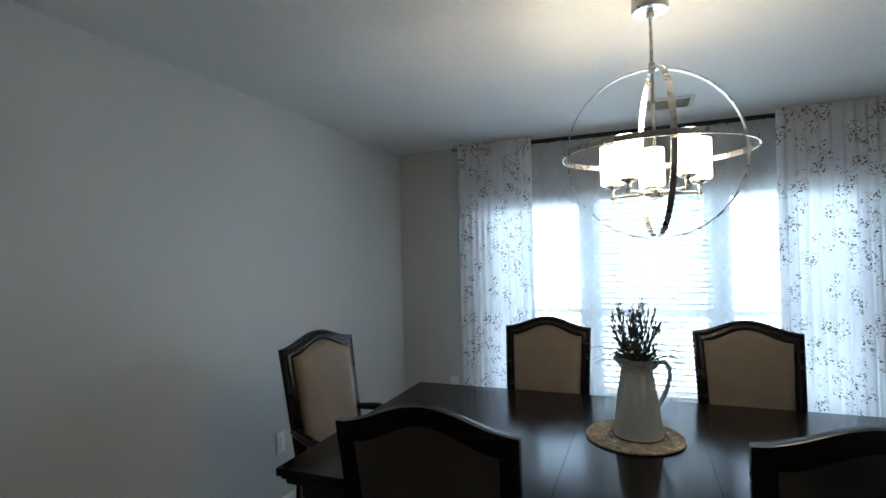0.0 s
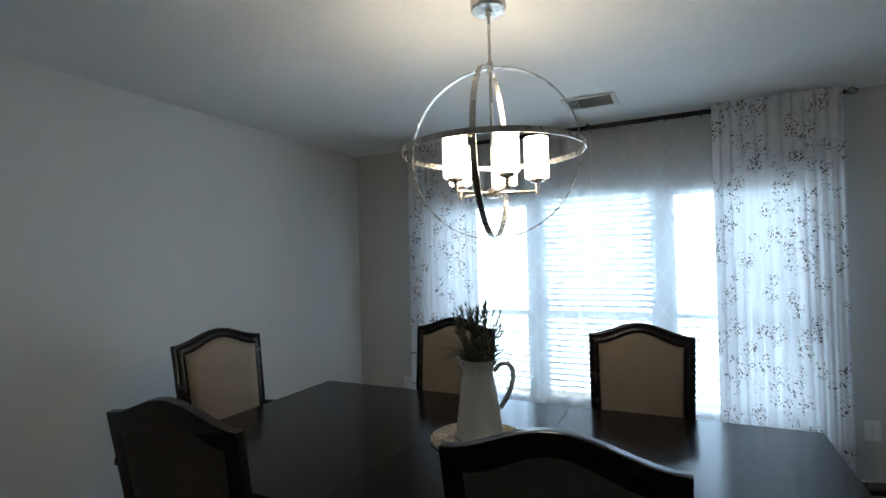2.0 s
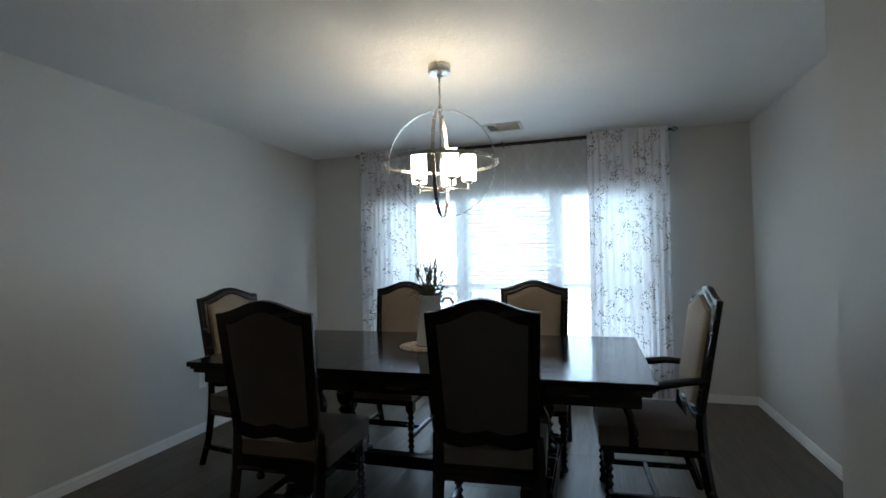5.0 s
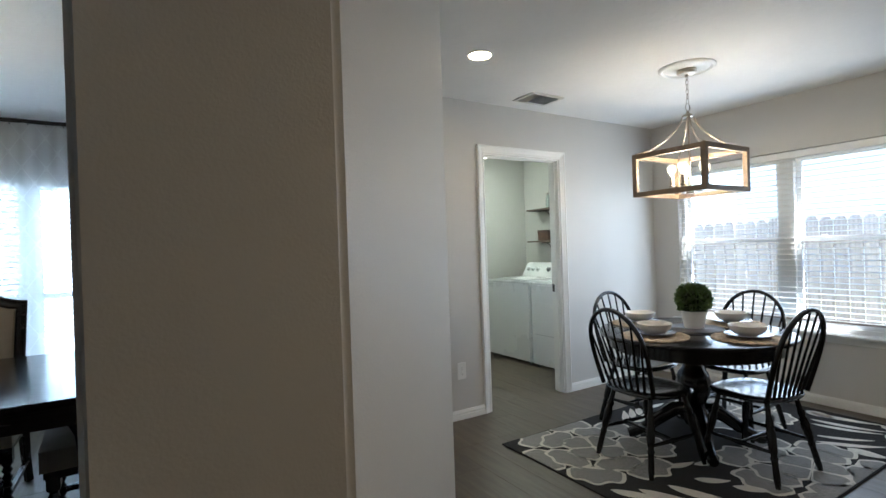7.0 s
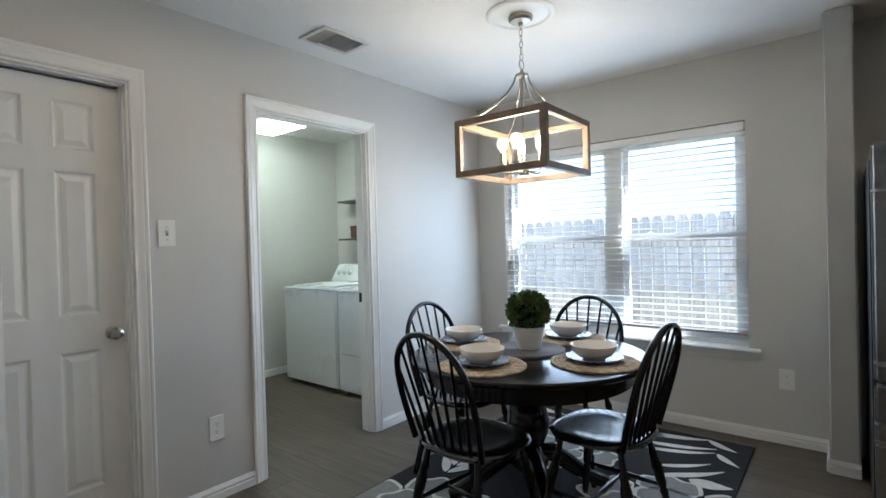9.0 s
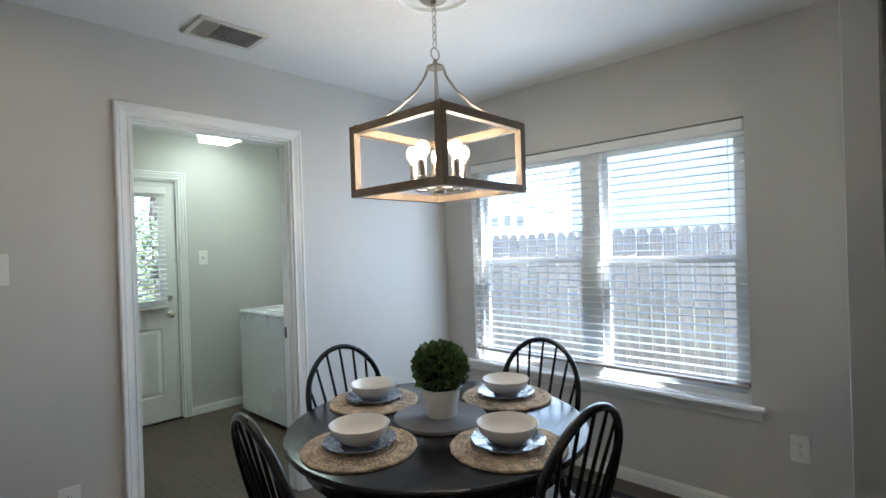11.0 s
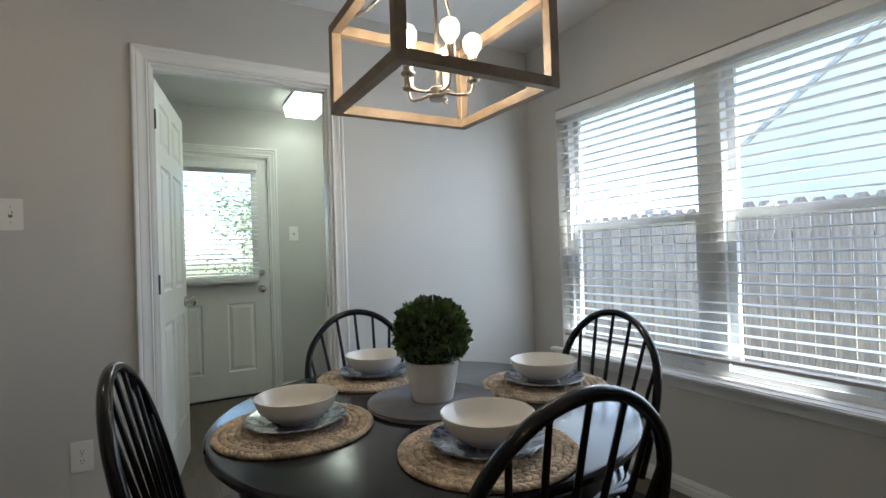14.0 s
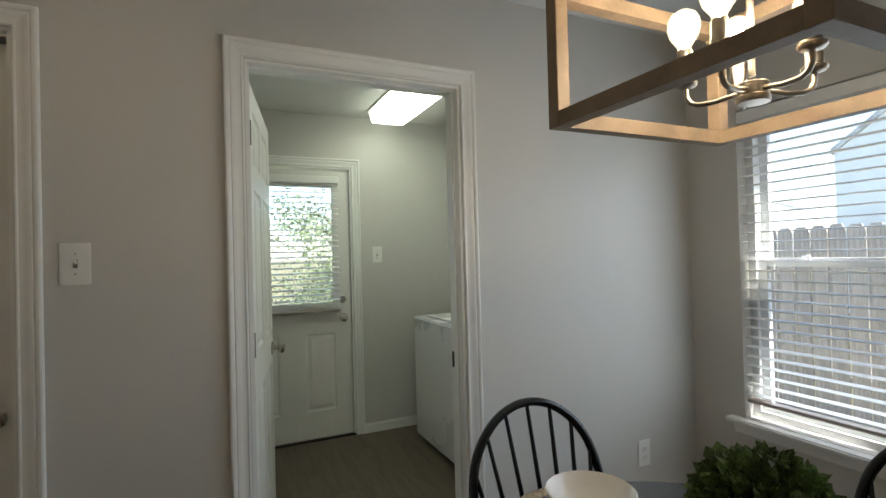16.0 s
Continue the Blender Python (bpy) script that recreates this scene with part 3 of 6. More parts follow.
# curtains
def printed(m):
    """Prints grey-brown sprigs of leaves and thin twigs on a cloth."""
    nt = m.node_tree
    n, l = nt.nodes, nt.links
    tc = n.new("ShaderNodeTexCoord")
    flat = n.new("ShaderNodeMapping")
    flat.inputs["Scale"].default_value = (1.25, 0.0, 1)
    l.new(tc.outputs["Object"], flat.inputs["Vector"])

    def node(kind, scale):
        t = n.new(kind)
        t.inputs["Scale"].default_value = scale
        l.new(flat.outputs[0], t.inputs["Vector"])
        return t

    def calc(op, a, b):
        k = n.new("ShaderNodeMath")
        k.operation = op
        for i, v in enumerate((a, b)):
            if isinstance(v, (int, float)):
                k.inputs[i].default_value = v
            else:
                l.new(v, k.inputs[i])
        return k.outputs[0]

    group = node("ShaderNodeTexVoronoi", 8.6)
    leaf = node("ShaderNodeTexVoronoi", 58)
    wob = node("ShaderNodeTexNoise", 17)
    wob.inputs["Detail"].default_value = 3
    near = calc('LESS_THAN', calc('ADD', group.outputs["Distance"], calc('MULTIPLY', calc('SUBTRACT', wob.outputs[0], 0.5), 1.5)), 0.40)
    leaves = calc('MULTIPLY', calc('LESS_THAN', leaf.outputs["Distance"], 0.36), near)
    twig = calc('MULTIPLY', calc('LESS_THAN', calc('ABSOLUTE', calc('SUBTRACT', wob.outputs[0], 0.5), 0), 0.007),
                calc('LESS_THAN', group.outputs["Distance"], 0.55))
    mask = calc('MULTIPLY', calc('MAXIMUM', leaves, calc('MULTIPLY', twig, 0.7)), 0.95)
    ramp = [x for x in n if x.bl_idname == "ShaderNodeValToRGB"][0]
    ink = n.new("ShaderNodeMixRGB")
    l.new(mask, ink.inputs[0])
    l.new(ramp.outputs[0], ink.inputs[1])
    tone = n.new("ShaderNodeMixRGB")
    l.new(leaf.outputs["Color"], tone.inputs[0])
    tone.inputs[1].default_value = (0.05, 0.052, 0.058, 1)
    tone.inputs[2].default_value = (0.20, 0.155, 0.13, 1)
    l.new(tone.outputs[0], ink.inputs[2])
    for s in n:
        if s.bl_idname in ("ShaderNodeBsdfDiffuse", "ShaderNodeBsdfTranslucent"):
            l.new(ink.outputs[0], s.inputs["Color"])
    return m


def trellis(m):
    """Embroiders a sheer with a faint ogee lattice, where the weave is denser."""
    nt = m.node_tree
    n, l = nt.nodes, nt.links
    tc = n.new("ShaderNodeTexCoord")
    sp = n.new("ShaderNodeSeparateXYZ")
    l.new(tc.outputs["Object"], sp.inputs[0])

    def calc(op, a, b=0.0):
        k = n.new("ShaderNodeMath")
        k.operation = op
        for i, v in enumerate((a, b)):
            if isinstance(v, (int, float)):
                k.inputs[i].default_value = v
            else:
                l.new(v, k.inputs[i])
        return k.outputs[0]

    f = calc('ADD', calc('COSINE', calc('MULTIPLY', sp.outputs[0], 2 * math.pi / 0.15)), calc('COSINE', calc('MULTIPLY', sp.outputs[2], 2 * math.pi / 0.24)))
    line = calc('LESS_THAN', calc('ABSOLUTE', f), 0.13)
    for s in n:
        if s.bl_idname == "ShaderNodeMixShader" and s.inputs[2].links and s.inputs[2].links[0].from_node.bl_idname == "ShaderNodeMixShader":
            l.new(calc('ADD', calc('MULTIPLY', line, 0.05), s.inputs[0].default_value), s.inputs[0])
    return m


CURTAIN = printed(cloth("white_printed_curtain", (0.80, 0.80, 0.82), 0.24, opacity=0.965))
SHEER = trellis(cloth("white_sheer", (0.80, 0.82, 0.84), 0.36, opacity=0.50))


def curtain(name, x0, x1, y, top, bottom, folds, amp, material, label, seed, group="", rings=True):
    rnd = random.Random(seed)
    c = thing(name, label, "curtain", group, m=pose(x0, y, 0))
    w = x1 - x0
    ph = [rnd.uniform(0, 6.28) for _ in range(4)]
    bm = bmesh.new()
    nx, nz = int(w * 110), 26
    grid = []
    for j in range(nz + 1):
        v = j / nz
        row = []
        for i in range(nx + 1):
            u = i / nx
            a = amp * (0.45 + 0.55 * v)
            s = math.sin(2 * math.pi * folds * u + ph[0] + 0.7 * math.sin(2 * math.pi * 1.3 * u + ph[1]))
            s2 = math.sin(2 * math.pi * folds * 2.3 * u + ph[2] + v)
            row.append(bm.verts.new((u * w + 0.012 * v * math.sin(6 * u + ph[3]), a * (s + 0.35 * s2), top + (bottom - top) * v)))
        grid.append(row)
    for j in range(nz):
        for i in range(nx):
            bm.faces.new((grid[j][i], grid[j][i + 1], grid[j + 1][i + 1], grid[j + 1][i]))
    part("panel", bm, material, c, smooth=3.0)
    if not rings:
        return c
    n = max(3, int(w / 0.11))
    bm = bmesh.new()
    tube(bm, [(0, 0.0165 * math.cos(t), top - 0.012 + 0.0165 * math.sin(t)) for t in (2 * math.pi * k / 14 for k in range(14))], 0.003, 5, loop=True)
    ring = part("ring", bm, BRONZE, c, "dark curtain ring")
    ring.matrix_basis = pose(0.5 * w / n, 0, 0)
    for i in range(1, n):
        again("ring", ring, c, pose((i + 0.5) * w / n, 0, 0))
    return c


RODZ = 2.395
rod = thing("curtain_rod", "dark bronze double curtain rod with open-cage finials", "curtain rod")
for y in (4.125, 4.185):
    bm = bmesh.new()
    tube(bm, [(-1.14, y, RODZ), (0.3, y, RODZ), (1.785, y, RODZ)], 0.0095, 12)
    part("pole", bm, BRONZE, rod)
for x in (-1.13, 0.33, 1.775):
    bm = bmesh.new()
    tube(bm, [(x, DN, RODZ - 0.002), (x, 4.185, RODZ - 0.012), (x, 4.12, RODZ - 0.012)], 0.006, 8)
    lathe(bm, [(0.022, 0), (0.022, 0.006), (0.012, 0.010)], 14, pose(x, DN, RODZ - 0.002, 90))
    box(bm, x - 0.009, x + 0.009, 4.108, 4.142, RODZ - 0.018, RODZ + 0.016)
    part("bracket", bm, BRONZE, rod)
for x, s in ((-1.14, -1), (1.785, 1)):
    bm = bmesh.new()
    lathe(bm, [(0.013, 0), (0.013, 0.02), (0.008, 0.026)], 12, pose(x, 4.125, RODZ, 0, 90 * s))
    for k in range(6):
        t = 2 * math.pi * k / 6
        tube(bm, [(x + s * (0.026 + 0.06 * u), 4.125 + 0.022 * math.sin(math.pi * u) * math.cos(t), RODZ + 0.022 * math.sin(math.pi * u) * math.sin(t)) for u in (0, 0.15, 0.35, 0.6, 0.85, 1)], 0.0018, 5)
    part("finial", bm, BRONZE, rod, "open wire cage finial")
curtain("curtain", -1.165, -0.540, 4.082, RODZ + 0.030, 0.06, 11, 0.030, CURTAIN, "white curtain printed with grey-brown leaf sprigs", 3, "printed curtains", False)
curtain("curtain", 1.110, 1.79, 4.082, RODZ + 0.030, 0.06, 11, 0.032, CURTAIN, "white curtain printed with grey-brown leaf sprigs", 8, "printed curtains", False)
curtain("sheer_curtain", -0.60, 0.33, 4.185, RODZ + 0.006, 0.06, 5, 0.012, SHEER, "white sheer curtain with a faint trellis pattern", 4, "sheers")
curtain("sheer_curtain", 0.335, 1.22, 4.185, RODZ + 0.006, 0.06, 4, 0.012, SHEER, "white sheer curtain with a faint trellis pattern", 5, "sheers")


# ---- dining room ----
DWOOD = mat("dark_espresso_wood", (0.013, 0.009, 0.008), 0.25, var=0.25, scale=3, fine=0.08, bump=0.05, bscale=60, coat=0.1, spec=0.35, stretch=(1, 9, 9))
TOPWOOD = mat("dark_espresso_table_top", (0.010, 0.007, 0.007), 0.15, var=0.25, scale=2.5, fine=0.08, bump=0.02, bscale=40, spec=0.24, stretch=(1, 10, 10))
LINEN = mat("beige_upholstery", (0.26, 0.205, 0.15), 0.85, var=0.06, scale=9, fine=0.06, bump=0.25, bscale=500, sheen=0.3)
SEATCLOTH = mat("taupe_upholstery_seat", (0.15, 0.122, 0.098), 0.9, var=0.08, scale=9, fine=0.06, bump=0.25, bscale=500, sheen=0.1)
# Shade on the rear of the chair backs is put into this darker cloth.
BACKCLOTH = mat("shaded_upholstery_back", (0.070, 0.061, 0.054), 0.9, var=0.06, scale=9, fine=0.06, bump=0.25, bscale=500, sheen=0.1)
NAIL = mat("aged_brass_nailheads", (0.22, 0.16, 0.09), 0.4, metal=0.9)
ENAMEL = mat("white_enamel", (0.80, 0.79, 0.76), 0.3, var=0.02, scale=12, coat=0.3)
ROPE = mat("woven_natural_rope", (0.60, 0.485, 0.35), 0.85, var=0.32, scale=34, fine=0.14, bump=0.5, bscale=240)
SHADE = glowing("lit_white_glass_shade", (1.0, 0.82, 0.57), 3.3)


def back_at(x, v, off=0.0):
    """A point of a chair's leaning back: x across, v up along it, off towards the front."""
    return Vector((x, -0.205 - 0.165 * v + off, 0.50 + v + off * 0.16))


def back_outline(inset, low):
    """The outline of a camel-topped back, set in by inset, as (x, v), from the foot of one side round the top."""
    w0, w1, shoulder, rise = 0.223 - inset, 0.242 - inset, 0.578 - inset, 0.058
    pts = [(-w0, low), (-w0 - (w1 - w0) * 0.5, (low + shoulder) / 2)]
    for i in range(17):
        x = -w1 + 2 * w1 * i / 16
        pts.append((x, shoulder + rise * (0.5 + 0.5 * math.cos(math.pi * x / w1))))
    pts += [(w0 + (w1 - w0) * 0.5, (low + shoulder) / 2), (w0, low)]
    for i in range(1, 8):
        x = w0 - 2 * w0 * i / 8
        pts.append((x, low - 0.020 * (0.5 - 0.5 * math.cos(2 * math.pi * i / 4)) + (0.0 if inset else -0.012)))
    return pts


TURN = [(0.022, 0.0), (0.027, 0.012), (0.020, 0.03), (0.014, 0.045), (0.024, 0.062), (0.014, 0.082), (0.024, 0.100), (0.014, 0.120), (0.024, 0.138), (0.014, 0.158),
        (0.024, 0.176), (0.014, 0.196), (0.024, 0.214), (0.014, 0.234), (0.024, 0.252), (0.016, 0.272), (0.026, 0.285), (0.026, 0.295)]


def dining_chair(name, label, arms, m, group):
    c = thing(name, label, "chair", group, m=m)
    # frame of the back
    bm = bmesh.new()
    n = len(back_outline(0, 0.02))
    rings = []
    for inset, off in ((0, -0.014), (0, 0.008), (0.004, 0.013), (0.011, 0.014), (0.015, 0.009), (0.020, 0.009), (0.026, 0.017), (0.040, 0.021), (0.047, 0.018), (0.052, 0.012), (0.052, -0.014)):
        rings.append([bm.verts.new(back_at(x, v, off)) for x, v in back_outline(inset, 0.02 + inset * 1.058)])
    for a, b in zip(rings, rings[1:] + rings[:1]):
        for k in range(n):
            j = (k + 1) % n
            bm.faces.new((a[k], a[j], b[j], b[k]))
    part("back_frame", bm, DWOOD, c, "dark wood frame with an arched top", smooth=0.75)
    # The rear cover's dark colour holds the shade behind the back.
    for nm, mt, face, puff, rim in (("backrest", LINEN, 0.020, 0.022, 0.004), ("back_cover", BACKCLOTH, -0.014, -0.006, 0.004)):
        bm = bmesh.new()
        steps = [(0.050, 0.0), (0.058, 0.6), (0.085, 0.9), (0.13, 1.0)]
        rs = [[bm.verts.new(back_at(x, v, face + puff * h)) for x, v in back_outline(s, 0.073 + (s - 0.05) * 0.9)] for s, h in steps]
        for a, b in zip(rs, rs[1:]):
            for k in range(n):
                j = (k + 1) % n
                bm.faces.new((a[k], a[j], b[j], b[k]))
        bm.faces.new(rs[-1])
        part(nm, bm, mt, c, "beige upholstered back" if puff > 0 else "fabric on the rear of the back, shade put into its colour", smooth=1.2)
    bm = bmesh.new()
    pts = back_outline(0.056, 0.078)
    for a, b in zip(pts, pts[1:] + pts[:1]):
        d = math.hypot(b[0] - a[0], b[1] - a[1])
        k = max(1, round(d / 0.014))
        for q in range(k):
            p = back_at(a[0] + (b[0] - a[0]) * q / k, a[1] + (b[1] - a[1]) * q / k, 0.034)
            lathe(bm, [(0.0040, 0), (0.0027, 0.0020), (0.0005, 0.0027)], 6, Matrix.Translation(p) @ pose(0, 0, 0, -90 + 9))
    part("nailhead_trim", bm, NAIL, c, "row of small dark brass nailheads", smooth=1.0)
    # legs
    for s in (-1, 1):
        bm = bmesh.new()
        tube(bm, [(s * 0.217, -0.21, 0.545), (s * 0.217, -0.207, 0.46), (s * 0.217, -0.212, 0.34), (s * 0.218, -0.24, 0.17), (s * 0.220, -0.30, 0.0)], [0.024, 0.028, 0.030, 0.027, 0.025], 4)
        soften(bm, 0.004, 1)
        part("leg", bm, DWOOD, c)
        bm = bmesh.new()
        lathe(bm, [(r, z) for r, z in TURN], 14, pose(s * 0.215, 0.215, 0.0))
        box(bm, s * 0.215 - 0.026, s * 0.215 + 0.026, 0.189, 0.241, 0.295, 0.40)
        part("leg", bm, DWOOD, c, "turned bobbin front leg")
        bm = bmesh.new()
        box(bm, s * 0.213 - 0.012, s * 0.213 + 0.012, -0.24, 0.20, 0.105, 0.135)
        soften(bm, 0.003, 1)
        part("stretcher", bm, DWOOD, c)
    bm = bmesh.new()
    box(bm, -0.201, 0.201, -0.02, 0.004, 0.107, 0.133)
    soften(bm, 0.003, 1)
    part("stretcher", bm, DWOOD, c)
    bm = bmesh.new()
    box(bm, -0.19, 0.19, 0.205, 0.228, 0.19, 0.225)
    soften(bm, 0.003, 1)
    part("stretcher", bm, DWOOD, c)
    # seat
    bm = bmesh.new()
    box(bm, -0.235, 0.235, -0.215, 0.25, 0.335, 0.40)
    soften(bm, 0.006, 2)
    part("seat_frame", bm, DWOOD, c)
    bm = bmesh.new()
    box(bm, -0.245, 0.245, -0.185, 0.262, 0.375, 0.492)
    bmesh.ops.subdivide_edges(bm, edges=bm.edges, cuts=5, use_grid_fill=True)
    for v in bm.verts:
        if v.co.z > 0.45:
            v.co.z -= 0.032 * max(abs(v.co.x) / 0.245, abs(v.co.y - 0.04) / 0.225) ** 4 - 0.010
    part("seat", bm, SEATCLOTH, c, "taupe upholstered seat", smooth=1.2)
    if arms:
        for s in (-1, 1):
            bm = bmesh.new()
            p0 = back_at(s * 0.222, 0.20, 0.0)
            path = [p0, Vector((s * 0.262, -0.14, 0.700)), Vector((s * 0.278, 0.0, 0.680)), Vector((s * 0.283, 0.11, 0.668)), Vector((s * 0.282, 0.20, 0.690)), Vector((s * 0.280, 0.255, 0.672)), Vector((s * 0.280, 0.262, 0.640)), Vector((s * 0.280, 0.240, 0.628))]
            tube(bm, path, [0.020, 0.024, 0.026, 0.028, 0.032, 0.032, 0.026, 0.018], 10, flat=0.8)
            part("arm", bm, DWOOD, c, "curved dark wood arm with a scrolled end", smooth=1.0)
            bm = bmesh.new()
            tube(bm, [(s * 0.238, 0.10, 0.36), (s * 0.262, 0.10, 0.44), (s * 0.276, 0.115, 0.53), (s * 0.272, 0.15, 0.61), (s * 0.278, 0.19, 0.672)], [0.022, 0.022, 0.018, 0.019, 0.020], 8)
            part("arm_support", bm, DWOOD, c, smooth=1.0)
    return c


SIDE = "dark wood dining chair with beige upholstered seat and arched back"
HEAD = "dark wood dining armchair with beige upholstered arched back"
first = dining_chair("dining_chair", SIDE, False, pose(-0.268, 2.748, 0, 0, 0, 180), "chairs round the dining table")
copy_thing(first, pose(0.719, 2.748, 0, 0, 0, 180))
copy_thing(first, pose(-0.279, 1.606, 0, 0, 0, 1.7))
copy_thing(first, pose(0.665, 1.738, 0, 0, 0, 4.0))
ac = dining_chair("dining_armchair", HEAD, True, pose(-1.005, 2.249, 0, 0, 0, -99.5), "chairs round the dining table")
copy_thing(ac, pose(1.385, 2.25, 0, 0, 0, 93))

# table: two ends with a leaf between, on two turned pedestals
T0, T1, TY0, TY1, TZ = -0.941, 1.371, 1.553, 2.752, 0.787
table = thing("dining_table", "long dark espresso wood dining table on turned pedestals", "table", m=pose(0, 0, 0))
seams = [T0, -0.022, 0.440, T1]
for a, b in zip(seams, seams[1:]):
    bm = bmesh.new()
    box(bm, a + 0.0004, b - 0.0004, TY0, TY1, TZ - 0.026, TZ)
    soften(bm, 0.0009, 2)
    part("tabletop", bm, TOPWOOD, table, "dark polished top board")
bm = bmesh.new()
for d, z0, z1 in ((0.010, TZ - 0.040, TZ - 0.027), (0.022, TZ - 0.060, TZ - 0.040), (0.060, TZ - 0.120, TZ - 0.060)):
    box(bm, T0 + d, T1 - d, TY0 + d, TY1 - d, z0, z1)
soften(bm, 0.004, 2)
part("apron", bm, DWOOD, table, "moulded dark apron")
COLUMN = [(0.050, 0.0), (0.050, 0.02), (0.032, 0.035), (0.046, 0.055), (0.030, 0.075), (0.046, 0.098), (0.030, 0.120), (0.046, 0.142), (0.030, 0.165), (0.050, 0.20), (0.058, 0.25),
          (0.050, 0.30), (0.030, 0.335), (0.045, 0.355), (0.030, 0.38), (0.048, 0.41), (0.052, 0.43), (0.052, 0.462)]
for x in (-0.42, 0.85):
    for y in (1.98, 2.32):
        bm = bmesh.new()
        lathe(bm, [(r, z + 0.128) for r, z in COLUMN], 18, pose(x, y, 0.08))
        part("column", bm, DWOOD, table, "turned dark wood column")
    bm = bmesh.new()
    box(bm, x - 0.075, x + 0.075, 1.78, 2.52, 0.06, 0.208)
    for y in (1.82, 2.48):
        box(bm, x - 0.085, x + 0.085, y - 0.07, y + 0.07, 0.0, 0.06)
    soften(bm, 0.012, 3)
    part("foot", bm, DWOOD, table, "heavy dark wood foot")
bm = bmesh.new()
box(bm, -0.34, 0.77, 2.11, 2.19, 0.10, 0.17)
soften(bm, 0.006, 2)
part("stretcher", bm, DWOOD, table)


def woven_mat(name, r, label, m, group="", coil=0.0165):
    """A round mat of braided rope: rings of plump knots, slanted one way and the other in turn."""
    w = thing(name, label, "placemat", group, m=m)
    rnd = random.Random(7)
    bm = bmesh.new()
    lathe(bm, [(r - 0.006, 0.0012), (r - 0.004, 0.004), (r - 0.010, 0.0065)], 48)
    part("backing", bm, ROPE, w)
    bm = bmesh.new()
    rows = max(3, round((r - 0.004) / coil))
    for k in range(rows):
        q = (k + 0.5) * (r - 0.004) / rows
        n = max(5, round(2 * math.pi * q / (coil * 0.92)))
        for i in range(n):
            t = 2 * math.pi * (i + 0.5 * (k % 2) + rnd.uniform(-0.08, 0.08)) / n
            slant = math.radians(32 if k % 2 else -32) + rnd.uniform(-0.15, 0.15)
            d = Vector((-math.sin(t + slant), math.cos(t + slant), 0))
            c = Vector((q * math.cos(t), q * math.sin(t), 0.0066 + rnd.uniform(-0.0006, 0.0010)))
            g = coil * rnd.uniform(0.92, 1.08)
            tube(bm, [c + d * g * u for u in (-0.78, -0.42, 0.0, 0.42, 0.78)], [g * 0.16, g * 0.40, g * 0.47, g * 0.40, g * 0.16], 6, flat=0.75)
    tagged(part("weave", bm, ROPE, w, smooth=1.2), "rings of braided natural rope", kind="stuff")
    return w


woven_mat("woven_placemat", 0.182, "round woven natural rope mat under the jug", pose(0.199, 2.215, TZ - 0.001))

# enamel jug with dried lavender
JUG = pose(0.213, 2.205, TZ + 0.0135, 0, 0, 26)
jug = thing("enamel_jug", "white enamel pitcher holding dried dark lavender", "jug", m=JUG)
bm = bmesh.new()
lathe(bm, [(0.083, 0.0), (0.089, 0.004), (0.088, 0.02), (0.078, 0.10), (0.066, 0.19), (0.058, 0.235), (0.056, 0.250), (0.062, 0.275), (0.069, 0.292), (0.067, 0.292), (0.060, 0.276), (0.054, 0.250), (0.054, 0.20), (0.01, 0.195)], 40)
for v in bm.verts:
    if v.co.z > 0.25 and v.co.x < -0.03 and abs(v.co.y) < 0.045:
        k = (v.co.z - 0.25) / 0.042
        v.co.x -= 0.024 * k * (1 - abs(v.co.y) / 0.045)
        v.co.z += 0.006 * k
part("body", bm, ENAMEL, jug)
bm = bmesh.new()
tube(bm, [(0.058, 0, 0.245), (0.085, 0, 0.270), (0.112, 0, 0.272), (0.130, 0, 0.250), (0.132, 0, 0.215), (0.120, 0, 0.175), (0.100, 0, 0.135), (0.080, 0, 0.105)], 0.0062, 8, flat=1.5)
part("handle", bm, mat("grey_enamel_handle", (0.52, 0.54, 0.55), 0.35), jug, "grey-blue curved handle", smooth=1.2)
bm = bmesh.new()
tube(bm, [(0.0895 * math.cos(t), 0.0895 * math.sin(t), 0.004) for t in (2 * math.pi * i / 48 for i in range(48))], 0.0022, 5, loop=True)
part("rim_line", bm, DARK, jug, "thin dark line round the foot")
LAVENDER = mat("dried_dark_lavender", (0.105, 0.108, 0.068), 0.9, var=0.35, scale=30)
rnd = random.Random(11)
bouquet = thing("dried_lavender", "bunch of dried dark lavender stems in the jug", "dried flowers", m=JUG)
tops = []
for i in range(46):
    a, sp = rnd.uniform(0, 6.28), rnd.uniform(0.01, 0.085)
    h = rnd.uniform(0.09, 0.235) * (1 - sp * 2.5)
    b0 = Vector((0.03 * math.cos(a) * rnd.random(), 0.03 * math.sin(a) * rnd.random(), 0.22))
    b2 = Vector((sp * math.cos(a) * 1.2, sp * math.sin(a) * 1.2, 0.285 + h))
    b1 = (b0 + b2) / 2 + Vector((0, 0, 0.03))
    bm = bmesh.new()
    tube(bm, [b0, b1, b2], 0.0011, 4)
    tops.append((b1, b2, part("stem", bm, LAVENDER, bouquet, smooth=0)))


